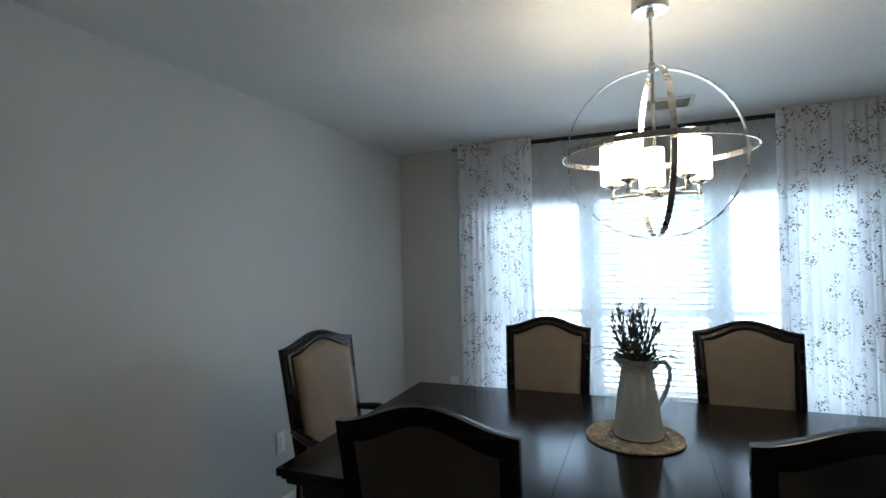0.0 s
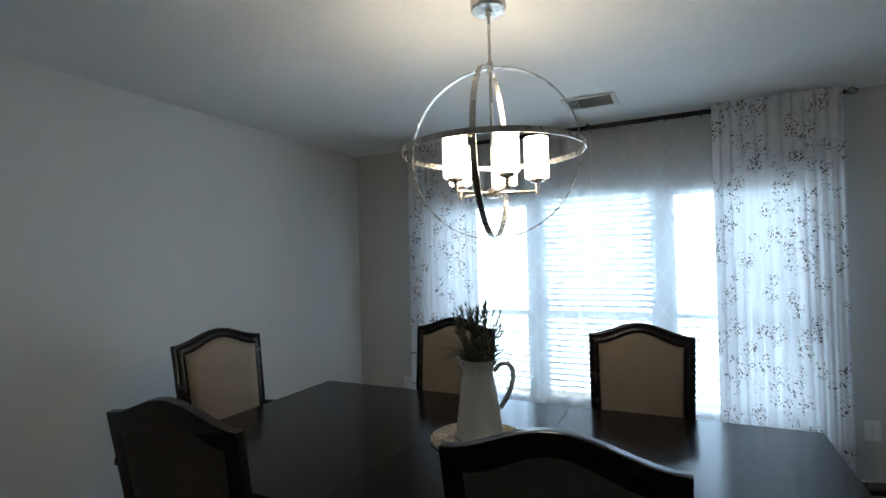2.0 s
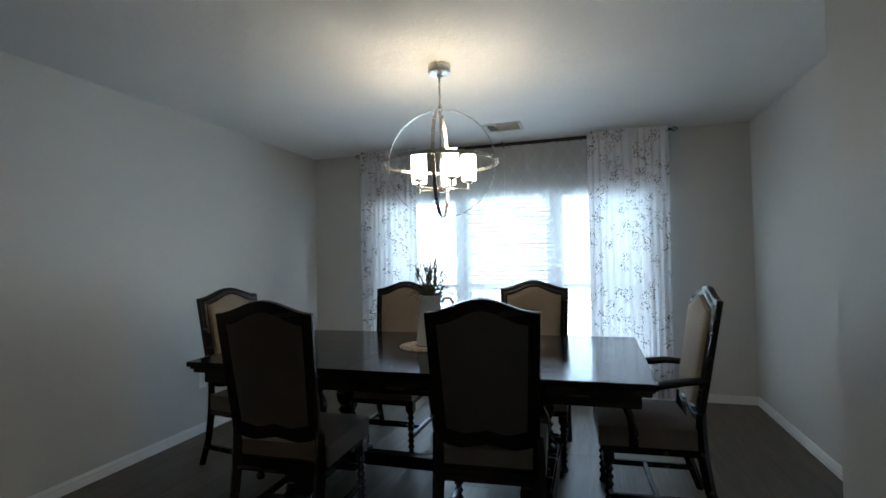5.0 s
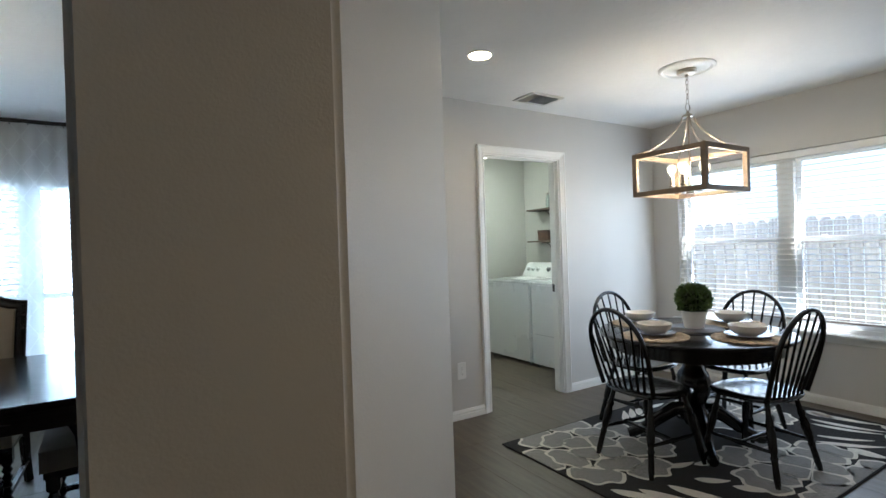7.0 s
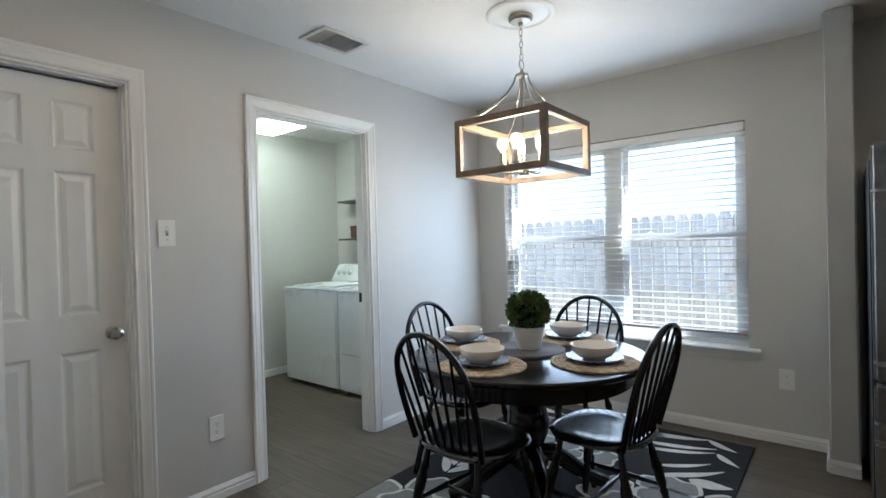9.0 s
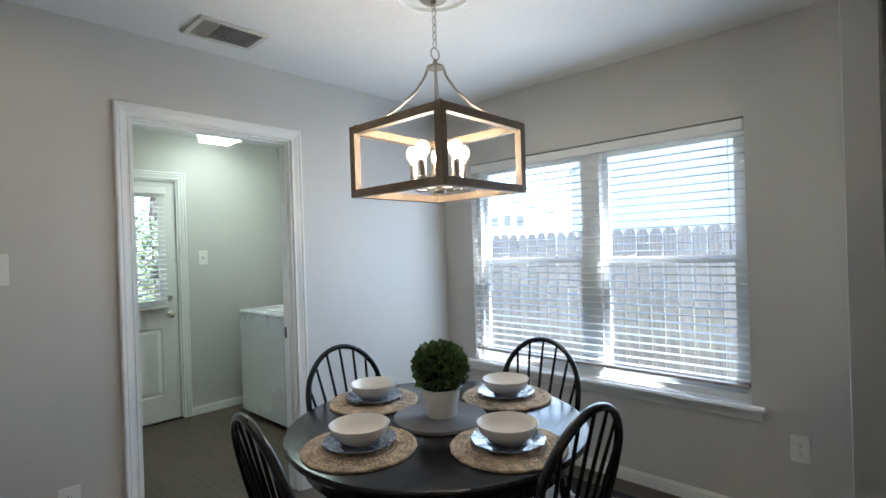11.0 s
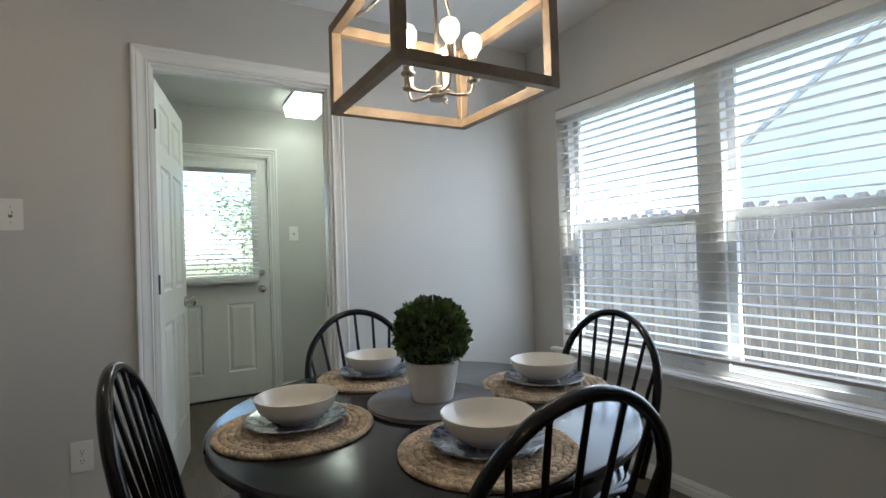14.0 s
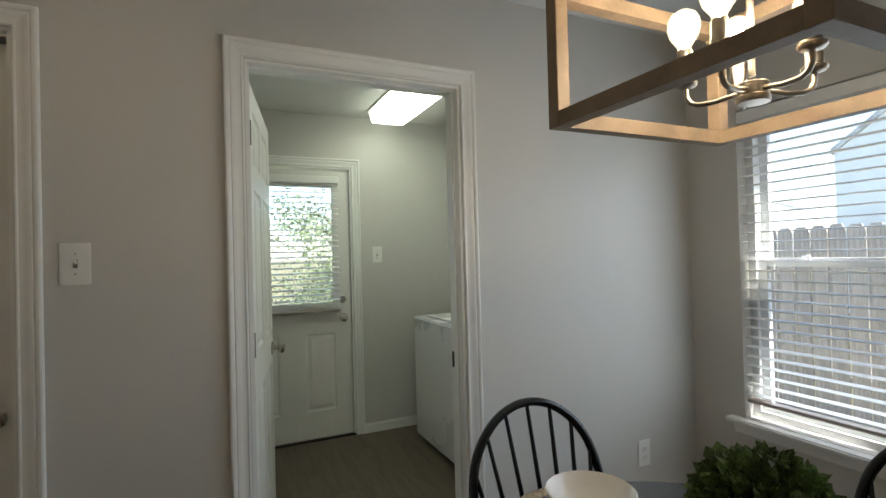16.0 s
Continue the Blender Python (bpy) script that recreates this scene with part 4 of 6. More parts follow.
def leaflet(bm, p, d, length, width, roll):
    d = d.normalized()
    s = d.cross(Vector((math.cos(roll), math.sin(roll), 0.3))).normalized() * width
    n = d.cross(s).normalized() * width * 0.35
    v = [bm.verts.new(q) for q in (p, p + d * length * 0.45 + s + n, p + d * length, p + d * length * 0.45 - s + n, p + d * length * 0.5)]
    bm.faces.new((v[0], v[1], v[4]))
    bm.faces.new((v[1], v[2], v[4]))
    bm.faces.new((v[2], v[3], v[4]))
    bm.faces.new((v[3], v[0], v[4]))


for b1, b2, stem in tops:
    bm = bmesh.new()
    for k in range(17):
        u = rnd.uniform(0.0, 1.02) ** 0.8
        p = b1.lerp(b2, u)
        d = (b2 - b1).normalized() + Vector((rnd.uniform(-1, 1), rnd.uniform(-1, 1), rnd.uniform(-0.2, 0.6))) * 0.5
        leaflet(bm, p, d, rnd.uniform(0.018, 0.036), rnd.uniform(0.0016, 0.0032), rnd.uniform(0, 6))
    part("flower_head", bm, LAVENDER, stem, smooth=0)
bm = bmesh.new()
for k in range(300):
    a, r0 = rnd.uniform(0, 6.28), rnd.uniform(0.0, 0.062)
    p = Vector((r0 * math.cos(a), r0 * math.sin(a), rnd.uniform(0.268, 0.345)))
    leaflet(bm, p, Vector((math.cos(a) * rnd.random(), math.sin(a) * rnd.random(), rnd.uniform(0.1, 1))), rnd.uniform(0.02, 0.04), rnd.uniform(0.003, 0.006), rnd.uniform(0, 6))
part("foliage", bm, LAVENDER, bouquet, smooth=0)
bm = bmesh.new()
for k in range(70):
    a = rnd.uniform(0, 6.28)
    p = Vector((0.05 * math.cos(a), 0.05 * math.sin(a), 0.28))
    l = rnd.uniform(0.06, 0.13)
    q = p + Vector((math.cos(a) * l, math.sin(a) * l, rnd.uniform(-0.02, 0.07)))
    tube(bm, [p, (p + q) / 2 + Vector((0, 0, 0.03)), q], 0.0008, 3)
part("fine_stalks", bm, LAVENDER, bouquet, smooth=0)


# chandelier: three bands round five glass shades
ch = thing("globe_chandelier", "brushed nickel globe chandelier with five lit glass shades", "chandelier", m=pose(0.300, 2.19, 0))
R, CZ = 0.318, 1.857
for k, (tilt, rz, r) in enumerate(((90, 9, R), (90, 99, R - 0.006), (0, 0, R + 0.017))):
    bm = bmesh.new()
    m = pose(0, 0, CZ, tilt, 0, rz) if k < 2 else pose(0, 0, CZ + 0.004)
    lathe(bm, [(r, -0.010), (r, 0.010), (r - 0.004, 0.010), (r - 0.004, -0.010)], 72, m, closed=True)
    part("band", bm, NICKEL, ch, "flat brushed nickel ring")
bm = bmesh.new()
lathe(bm, [(0.006, CZ - 0.16), (0.006, 2.415)], 12)
lathe(bm, [(0.012, CZ + R - 0.02), (0.012, CZ + R + 0.02)], 12)
part("stem", bm, NICKEL, ch)
bm = bmesh.new()
lathe(bm, [(0.066, H - 0.0005), (0.066, H - 0.044), (0.062, H - 0.052), (0.014, H - 0.055), (0.011, H - 0.076)], 32)
part("canopy", bm, NICKEL, ch)
bm = bmesh.new()
lathe(bm, [(0.020, CZ - 0.165), (0.026, CZ - 0.160), (0.026, CZ - 0.135), (0.012, CZ - 0.130)], 20)
part("hub", bm, NICKEL, ch)
for i in range(5):
    a = math.radians(72 * i + 19)
    c_, s_ = math.cos(a), math.sin(a)
    ar = 0.160
    bm = bmesh.new()
    tube(bm, [(0.02 * c_, 0.02 * s_, CZ - 0.147), (ar * c_, ar * s_, CZ - 0.147)], 0.005, 8)
    lathe(bm, [(0.008, CZ - 0.158), (0.008, CZ - 0.118), (0.026, CZ - 0.112), (0.028, CZ - 0.106), (0.028, CZ - 0.102)], 16, pose(ar * c_, ar * s_, 0))
    arm = part("arm", bm, NICKEL, ch)
    bm = bmesh.new()
    lathe(bm, [(0.039, CZ - 0.100), (0.0435, CZ - 0.096), (0.0435, CZ + 0.046), (0.0405, CZ + 0.050), (0.037, CZ + 0.048), (0.037, CZ - 0.090)], 28, pose(ar * c_, ar * s_, 0))
    part("shade", bm, SHADE, arm, "lit white glass cylinder shade")


# ---- breakfast area ----
SEATBLACK = mat("glossy_black_seat_paint", (0.007, 0.007, 0.008), 0.16, var=0.25, scale=8, fine=0.08, bump=0.03, bscale=80, coat=0.35)
BLACK = mat("black_painted_wood", (0.008, 0.008, 0.009), 0.20, var=0.25, scale=8, fine=0.08, bump=0.04, bscale=80, coat=0.1, spec=0.4)
TABLETOP = mat("black_brown_table_top", (0.011, 0.010, 0.011), 0.20, var=0.3, scale=4, fine=0.12, bump=0.04, bscale=60, coat=0.08, spec=0.38, stretch=(1, 8, 8))
CX, CY, TOPZ = 4.553, 1.085, 0.725

# rug: black field, grey flowers with white outlines, white leaves
RUGB = mat("black_rug_pile", (0.010, 0.010, 0.011), 0.95, var=0.2, scale=30, fine=0.12, bump=0.6, bscale=600)
RUGG = mat("grey_rug_pile", (0.23, 0.225, 0.215), 0.95, var=0.16, scale=60, fine=0.16, bump=0.6, bscale=600, sheen=0.2)
RUGW = mat("cream_rug_pile", (0.66, 0.63, 0.57), 0.95, var=0.08, scale=30, fine=0.08, bump=0.6, bscale=600, sheen=0.2)
RX0, RX1, RY0, RY1 = 3.53, 5.82, 0.275, 1.79
rug = thing("area_rug", "black rug with large grey flowers and cream leaves", "rug", m=pose(RX0, RY0, 0.0))
RW, RD = RX1 - RX0, RY1 - RY0
bm = bmesh.new()
box(bm, 0, RW, 0, RD, 0.0, 0.009)
soften(bm, 0.003, 2)
part("base", bm, RUGB, rug)


def inside(poly):
    return [(min(max(x, 0.012), RW - 0.012), min(max(y, 0.012), RD - 0.012)) for x, y in poly]


def flat_shape(name, poly, z, material):
    pts = []
    for p in inside(poly):
        if not pts or math.hypot(p[0] - pts[-1][0], p[1] - pts[-1][1]) > 0.003:
            pts.append(p)
    if len(pts) < 4:
        return
    bm = bmesh.new()
    a = [bm.verts.new((x, y, 0.0085)) for x, y in pts]
    b = [bm.verts.new((x, y, z)) for x, y in pts]
    bm.faces.new(b)
    for i in range(len(pts)):
        j = (i + 1) % len(pts)
        bm.faces.new((a[i], a[j], b[j], b[i]))
    bmesh.ops.triangulate(bm, faces=[f for f in bm.faces if len(f.verts) > 4])
    part(name, bm, material, rug, smooth=0)


def petal(cx, cy, ang, r0, r1, half, grow):
    """A scalloped petal between radii r0 and r1 about a centre."""
    pts = []
    for i in range(25):
        u = -1 + 2 * i / 24
        rr = r1 * (1 - 0.20 * abs(u) ** 3) + 0.035 * r1 * math.cos(9 * u) + grow
        pts.append((cx + rr * math.cos(ang + half * u), cy + rr * math.sin(ang + half * u)))
    for u in (0.85, 0.4, -0.4, -0.85):
        rr = max(0.0, r0 - grow)
        pts.append((cx + rr * math.cos(ang + half * 0.8 * u), cy + rr * math.sin(ang + half * 0.8 * u)))
    return pts


k = 0
for cx, cy, r, ph in ((0.43, 1.12, 0.48, 0.3), (1.15, 0.21, 0.46, 1.1), (1.74, 0.98, 0.40, 0.7)):
    for r0, r1, n in ((0.62, 1.0, 7), (0.34, 0.70, 5), (0.0, 0.40, 4)):
        for i in range(n):
            a = ph + 2 * math.pi * i / n + (0.4 if n == 5 else 0)
            half = math.pi / n * 0.98
            z = 0.0095 + 0.0006 * (3 if n == 4 else 2 if n == 5 else 1)
            flat_shape("petal_outline", petal(cx, cy, a, r0 * r, r1 * r, half, 0.011), z + 0.00008 * (k % 5), RUGW)
            flat_shape("petal", petal(cx, cy, a, r0 * r + 0.012, r1 * r, half * 0.90, -0.007), z + 0.0006 + 0.00008 * (k % 5), RUGG)
            k += 1


def leaf_shape(x, y, ang, length, width, bend):
    c, s = [], []
    for i in range(13):
        u = i / 12
        w = width * math.sin(math.pi * u ** 0.75) + 0.002
        a = ang + bend * u
        px, py = x + length * u * math.cos(ang + bend * u * 0.5), y + length * u * math.sin(ang + bend * u * 0.5)
        c.append((px - w * math.sin(a), py + w * math.cos(a)))
        s.append((px + w * math.sin(a), py - w * math.cos(a)))
    return s + c[::-1]


for x, y, stem, n in ((0.95, 1.30, 0.1, 3),):
    for i in range(n):
        for sd in (-1, 1):
            a = stem + sd * (0.42 + 0.02 * i)
            bx, by = x + 0.095 * i * math.cos(stem), y + 0.095 * i * math.sin(stem)
            flat_shape("leaf", leaf_shape(bx + 0.02 * math.cos(a), by + 0.02 * math.sin(a), a, 0.23 - 0.014 * i, 0.024, sd * 0.35), 0.0101, RUGW)

for x, y, a, n, w in ((0.08, 0.70, -1.2, 0.26, 0.030), (0.20, 0.62, -1.35, 0.32, 0.032), (0.36, 0.56, -1.45, 0.34, 0.034), (0.10, 0.30, -0.9, 0.24, 0.030), (0.54, 0.52, -1.0, 0.18, 0.028), (0.62, 0.36, -1.1, 0.20, 0.030),
                      (0.46, 0.24, -1.2, 0.18, 0.028), (0.76, 0.30, -0.8, 0.20, 0.028), (0.70, 0.62, -0.5, 0.17, 0.026), (0.90, 0.62, -0.3, 0.16, 0.024), (0.54, 0.70, -0.55, 0.20, 0.026),
                      (2.17, 0.64, -1.62, 0.42, 0.030), (2.20, 0.66, -2.0, 0.20, 0.050), (2.02, 0.56, -1.55, 0.40, 0.022), (1.93, 0.52, -1.45, 0.37, 0.020), (1.72, 0.41, -1.20, 0.30, 0.018), (1.61, 0.37, -1.15, 0.36, 0.024), (2.25, 0.24, -2.40, 0.20, 0.022),
                      (1.64, 0.22, -1.75, 0.20, 0.045), (2.06, 0.16, -2.6, 0.18, 0.020), (2.22, 1.40, -2.0, 0.26, 0.024), (1.30, 1.42, -0.4, 0.24, 0.024), (1.24, 0.86, 0.9, 0.22, 0.024)):
    flat_shape("leaf", leaf_shape(x, y, a, n, w, 0.5), 0.0102, RUGW)

# round pedestal table
rt = thing("round_table", "round black pedestal dining table on a rug", "table", m=pose(CX, CY, 0.012))
TT = TOPZ - 0.012
bm = bmesh.new()
lathe(bm, [(0.545, TT - 0.030), (0.562, TT - 0.027), (0.570, TT - 0.018), (0.570, TT - 0.008), (0.565, TT - 0.002), (0.558, TT)], 96)
part("tabletop", bm, TABLETOP, rt, smooth=0.5)
bm = bmesh.new()
lathe(bm, [(0.495, TT - 0.110), (0.505, TT - 0.104), (0.505, TT - 0.030)], 72)
part("apron", bm, BLACK, rt)
bm = bmesh.new()
lathe(bm, [(0.075, 0.14), (0.095, 0.16), (0.098, 0.20), (0.072, 0.225), (0.062, 0.25), (0.080, 0.275), (0.100, 0.32), (0.104, 0.38), (0.090, 0.44), (0.064, 0.475), (0.058, 0.50), (0.078, 0.515), (0.082, 0.53),
           (0.064, 0.55), (0.072, 0.585), (0.085, 0.605)], 36)
part("pedestal", bm, BLACK, rt, "thick turned black pedestal")
for i in range(4):
    a = math.pi / 4 + math.pi / 2 * i
    c_, s_ = math.cos(a), math.sin(a)
    bm = bmesh.new()
    tube(bm, [(q * c_, q * s_, z) for q, z in ((0.05, 0.215), (0.12, 0.205), (0.20, 0.150), (0.28, 0.088), (0.34, 0.055), (0.385, 0.036), (0.405, 0.030))], [0.040, 0.046, 0.042, 0.036, 0.034, 0.034, 0.027], 10)
    part("foot", bm, BLACK, rt, "curved black foot", smooth=1.0)


# bow-back chairs
LEG = [(0.0, 0.012), (0.10, 0.017), (0.30, 0.016), (0.34, 0.020), (0.37, 0.014), (0.42, 0.021), (0.62, 0.024), (0.70, 0.016), (0.74, 0.021), (0.80, 0.014), (1.0, 0.013)]
SPIN = [(0.0, 0.0075), (0.22, 0.0095), (0.30, 0.0075), (1.0, 0.0058)]


def turned(bm, p, q, prof, k=1.0, seg=10):
    p, q = Vector(p), Vector(q)
    tube(bm, [p.lerp(q, u) for u, r in prof], [r * k for u, r in prof], seg)


def seat_outline(grow):
    pts = []
    for i in range(40):
        t = 2 * math.pi * i / 40
        x, y = math.sin(t), math.cos(t)
        e = 0.72
        px = (0.215 + grow) * math.copysign(abs(x) ** e, x) * (1.0 + 0.06 * y)
        py = (0.205 + grow) * math.copysign(abs(y) ** e, y)
        pts.append((px, py))
    return pts


def bow_point(t):
    """The bow of the back, t from 0 at one end on the seat, over the top, to 1 at the other."""
    a = math.pi * t
    x = -math.cos(a) * 0.239
    h = math.sin(a) ** 0.62
    x *= 1 - 0.20 * (1 - min(1, h * 1.35)) ** 1.0
    z = 0.445 + 0.478 * h
    return Vector((x, -0.165 - 0.26 * (z - 0.445), z))


def windsor(name, label, m, group):
    c = thing(name, label, "chair", group, m=m)
    bm = bmesh.new()
    rs = [[bm.verts.new((x, y, z)) for x, y in seat_outline(g)] for g, z in ((-0.030, 0.418), (-0.004, 0.428), (0.004, 0.440), (-0.002, 0.450), (-0.020, 0.454), (-0.075, 0.447), (-0.14, 0.443))]
    for a, b in zip(rs, rs[1:]):
        for k in range(40):
            j = (k + 1) % 40
            bm.faces.new((a[k], a[j], b[j], b[k]))
    bm.faces.new(rs[0][::-1])
    bm.faces.new(rs[-1])
    part("seat", bm, SEATBLACK, c, "saddled black seat", smooth=1.0)
    bm = bmesh.new()
    tube(bm, [bow_point(i / 40) for i in range(41)], [0.0125] * 41, 10, flat=1.15)
    part("bow", bm, BLACK, c, "bent black hoop back", smooth=1.2)
    for i in range(7):
        u = (i - 3) / 3
        xs = 0.165 * u
        ts = 0.5 + 0.5 * u * 0.62
        top = bow_point(ts)
        bm = bmesh.new()
        turned(bm, (xs * 0.80, -0.165 - 0.004 * (1 - u * u), 0.443), top, SPIN, 1.0, 8)
        part("spindle", bm, BLACK, c, smooth=1.0)
    feet = {}
    for sx in (-1, 1):
        for sy in (-1, 1):
            p, q = Vector((sx * 0.205, sy * 0.205 - 0.01 * (sy < 0), 0.012)), Vector((sx * 0.135, sy * 0.130, 0.432))
            bm = bmesh.new()
            turned(bm, p, q, LEG)
            part("leg", bm, BLACK, c, smooth=1.0)
            feet[sx, sy] = (p, q)
    mids = []
    for sx in (-1, 1):
        a, b = (feet[sx, s][0].lerp(feet[sx, s][1], 0.40) for s in (-1, 1))
        bm = bmesh.new()
        turned(bm, a, b, [(0, 0.008), (0.25, 0.011), (0.42, 0.013), (0.5, 0.016), (0.58, 0.013), (0.75, 0.011), (1, 0.008)])
        part("stretcher", bm, BLACK, c, smooth=1.0)
        mids.append((a + b) / 2)
    bm = bmesh.new()
    turned(bm, *mids, [(0, 0.008), (0.3, 0.011), (0.4, 0.015), (0.5, 0.012), (0.6, 0.015), (0.7, 0.011), (1, 0.008)])
    part("stretcher", bm, BLACK, c, smooth=1.0)
    return c


w0 = windsor("windsor_chair", "black bow-back Windsor chair on the rug", pose(4.588, 1.488, 0, 0, 0, 180), "chairs round the breakfast table")
copy_thing(w0, pose(5.005, 1.060, 0, 0, 0, 90))
copy_thing(w0, pose(4.100, 1.090, 0, 0, 0, -97))
copy_thing(w0, pose(4.512, 0.682, 0, 0, 0, -4))

# place settings
CERAMIC = mat("glazed_white_ceramic", (0.86, 0.83, 0.78), 0.085, var=0.02, scale=10, spec=0.6)


def blue_pattern():
    m = mat("blue_and_white_glazed_plate", (0.55, 0.60, 0.68), 0.15, coat=0.5)
    nt = m.node_tree
    n, l = nt.nodes, nt.links
    tc = n.new("ShaderNodeTexCoord")
    v = n.new("ShaderNodeTexVoronoi")
    v.inputs["Scale"].default_value = 62
    ns = n.new("ShaderNodeTexNoise")
    ns.inputs["Scale"].default_value = 34
    add = n.new("ShaderNodeMath")
    add.operation = 'MULTIPLY'
    for t in (v, ns):
        l.new(tc.outputs["Object"], t.inputs["Vector"])
    l.new(v.outputs["Distance"], add.inputs[0])
    l.new(ns.outputs[0], add.inputs[1])
    r = n.new("ShaderNodeValToRGB")
    e = r.color_ramp.elements
    e[0].position, e[0].color = 0.16, (0.02, 0.035, 0.09, 1)
    e[1].position, e[1].color = 0.38, (0.24, 0.27, 0.33, 1)
    l.new(add.outputs[0], r.inputs[0])
    l.new(r.outputs[0], n["Principled BSDF"].inputs["Base Color"])
    return m


PLATE = blue_pattern()


def plate(m):
    p = thing("dinner_plate", "blue and white patterned plate with a wavy rim", "plate", "place settings", m=m)
    bm = bmesh.new()
    lathe(bm, [(0.074, 0.0), (0.080, 0.002), (0.092, 0.006), (0.128, 0.016), (0.131, 0.018), (0.128, 0.020), (0.090, 0.0105), (0.078, 0.0065), (0.02, 0.0060)], 72)
    for v in bm.verts:
        r = math.hypot(v.co.x, v.co.y)
        if r > 0.11:
            k = 1 + 0.012 * math.cos(12 * math.atan2(v.co.y, v.co.x))
            v.co.x *= k
            v.co.y *= k
    bmesh.ops.scale(bm, vec=(0.95, 0.95, 1.0), verts=bm.verts)
    part("dish", bm, PLATE, p)
    return p


def bowl(m):
    b = thing("bowl", "deep glossy white ceramic bowl on a plate", "bowl", "place settings", m=m)
    bm = bmesh.new()
    lathe(bm, [(0.045, 0.0), (0.047, 0.005), (0.068, 0.016), (0.088, 0.040), (0.096, 0.066), (0.0975, 0.072), (0.0955, 0.0735), (0.0925, 0.070), (0.084, 0.042), (0.064, 0.020), (0.02, 0.012)], 56)
    bmesh.ops.scale(bm, vec=(1.05, 1.05, 0.88), verts=bm.verts)
    part("vessel", bm, CERAMIC, b)
    return b


p0 = b0 = m0 = None
for x, y in ((4.193, 1.100), (4.511, 0.716), (4.545, 1.462), (4.947, 1.041)):
    a = random.uniform(0, 360)
    mm, pm_, bw = pose(x, y, TOPZ - 0.001, 0, 0, a), pose(x + 0.004, y + 0.004, TOPZ + 0.0125, 0, 0, a), pose(x + 0.006, y + 0.006, TOPZ + 0.0185, 0, 0, a)
    if m0 is None:
        m0, p0, b0 = woven_mat("woven_placemat", 0.197, "round woven natural rope placemat under a plate", mm, "place settings", 0.0175), plate(pm_), bowl(bw)
    else:
        copy_thing(m0, mm)
        copy_thing(p0, pm_)
        copy_thing(b0, bw)

# centrepiece
GREYMAT = mat("ribbed_grey_mat", (0.23, 0.225, 0.24), 0.8, var=0.08, scale=20, bump=0.1)
for z in (0.0, 0.0072):
    cm = thing("round_grey_mat", "round ribbed grey mat under the plant pot", "placemat", "stacked grey mats", m=pose(4.572, 1.085, TOPZ + z, 0, 0, z * 4000))
    bm = bmesh.new()
    prof = [(0.180, 0.0), (0.1825, 0.003), (0.181, 0.006)]
    for i in range(26):
        r = 0.178 - i * 0.0066
        prof += [(r, 0.0068), (r - 0.0033, 0.0054)]
    lathe(bm, prof, 64)
    part("mat", bm, GREYMAT, cm)
POT = pose(4.574, 1.080, TOPZ + 0.0142)
pot = thing("plant_pot", "white embossed ceramic plant pot on a grey mat", "plant pot", m=POT)
bm = bmesh.new()
lathe(bm, [(0.044, 0.0), (0.047, 0.003), (0.056, 0.06), (0.063, 0.108), (0.064, 0.112), (0.061, 0.113), (0.058, 0.100), (0.02, 0.098)], 48)
bmesh.ops.scale(bm, vec=(1.22, 1.22, 0.99), verts=bm.verts)
part("body", bm, mat("embossed_white_ceramic", (0.78, 0.76, 0.72), 0.45, var=0.03, scale=30, bump=0.5, bscale=55), pot)
LEAFG = mat("boxwood_leaves", (0.12, 0.19, 0.06), 0.30, var=0.4, scale=26, fine=0.2)
bw = thing("boxwood_topiary", "clipped ball of dark green boxwood leaves in a pot", "plant", m=POT)
bm = bmesh.new()
lathe(bm, [(0.02, 0.080), (0.060, 0.092), (0.088, 0.140), (0.088, 0.188), (0.074, 0.232), (0.040, 0.258), (0.01, 0.264)], 20)
part("core", bm, mat("dark_inner_foliage", (0.012, 0.022, 0.008), 0.9), bw, smooth=1.0)
bm = bmesh.new()
rnd = random.Random(5)
for i in range(1500):
    zz = rnd.uniform(-0.97, 1)
    a = rnd.uniform(0, 6.283)
    q = math.sqrt(1 - zz * zz)
    d = Vector((q * math.cos(a), q * math.sin(a), zz))
    lump = 1 + 0.16 * noise.noise(d * 5.5)
    p = Vector((0, 0, 0.188)) + Vector((d.x, d.y, d.z * 0.90)) * 0.097 * lump * rnd.uniform(0.86, 1.0)
    out = (d + Vector((rnd.uniform(-1, 1), rnd.uniform(-1, 1), rnd.uniform(-1, 1))) * 0.85)
    leaflet(bm, p, out, rnd.uniform(0.018, 0.029), rnd.uniform(0.0085, 0.013), rnd.uniform(0, 6.28))
part("leaves", bm, LEAFG, bw, smooth=0)

# lantern pendant
FRAMEW = mat("weathered_grey_brown_wood", (0.26, 0.19, 0.125), 0.6, var=0.14, scale=5, fine=0.08, bump=0.15, bscale=60, stretch=(4, 4, 4))
FILAMENT = glowing("lit_filament", (1.0, 0.80, 0.55), 95.0)
BULB = bulb_glass("lit_globe_bulb", (1.0, 0.80, 0.48), 0.95)
LXC, LYC = 4.647, 1.1225
lan = thing("lantern_pendant", "square wooden lantern pendant with five lit bulbs", "pendant lamp", m=pose(LXC, LYC, 0, 0, 0, 0.4))
hs, z0, z1, t = 0.253, 1.605, 1.890, 0.031
for a, b in ((-1, -1), (1, -1), (1, 1), (-1, 1)):
    bm = bmesh.new()
    x, y = a * (hs - t / 2), b * (hs - t / 2)
    box(bm, x - t / 2, x + t / 2, y - t / 2, y + t / 2, z0, z1)
    soften(bm, 0.0015, 1)
    part("post", bm, FRAMEW, lan, smooth=0)
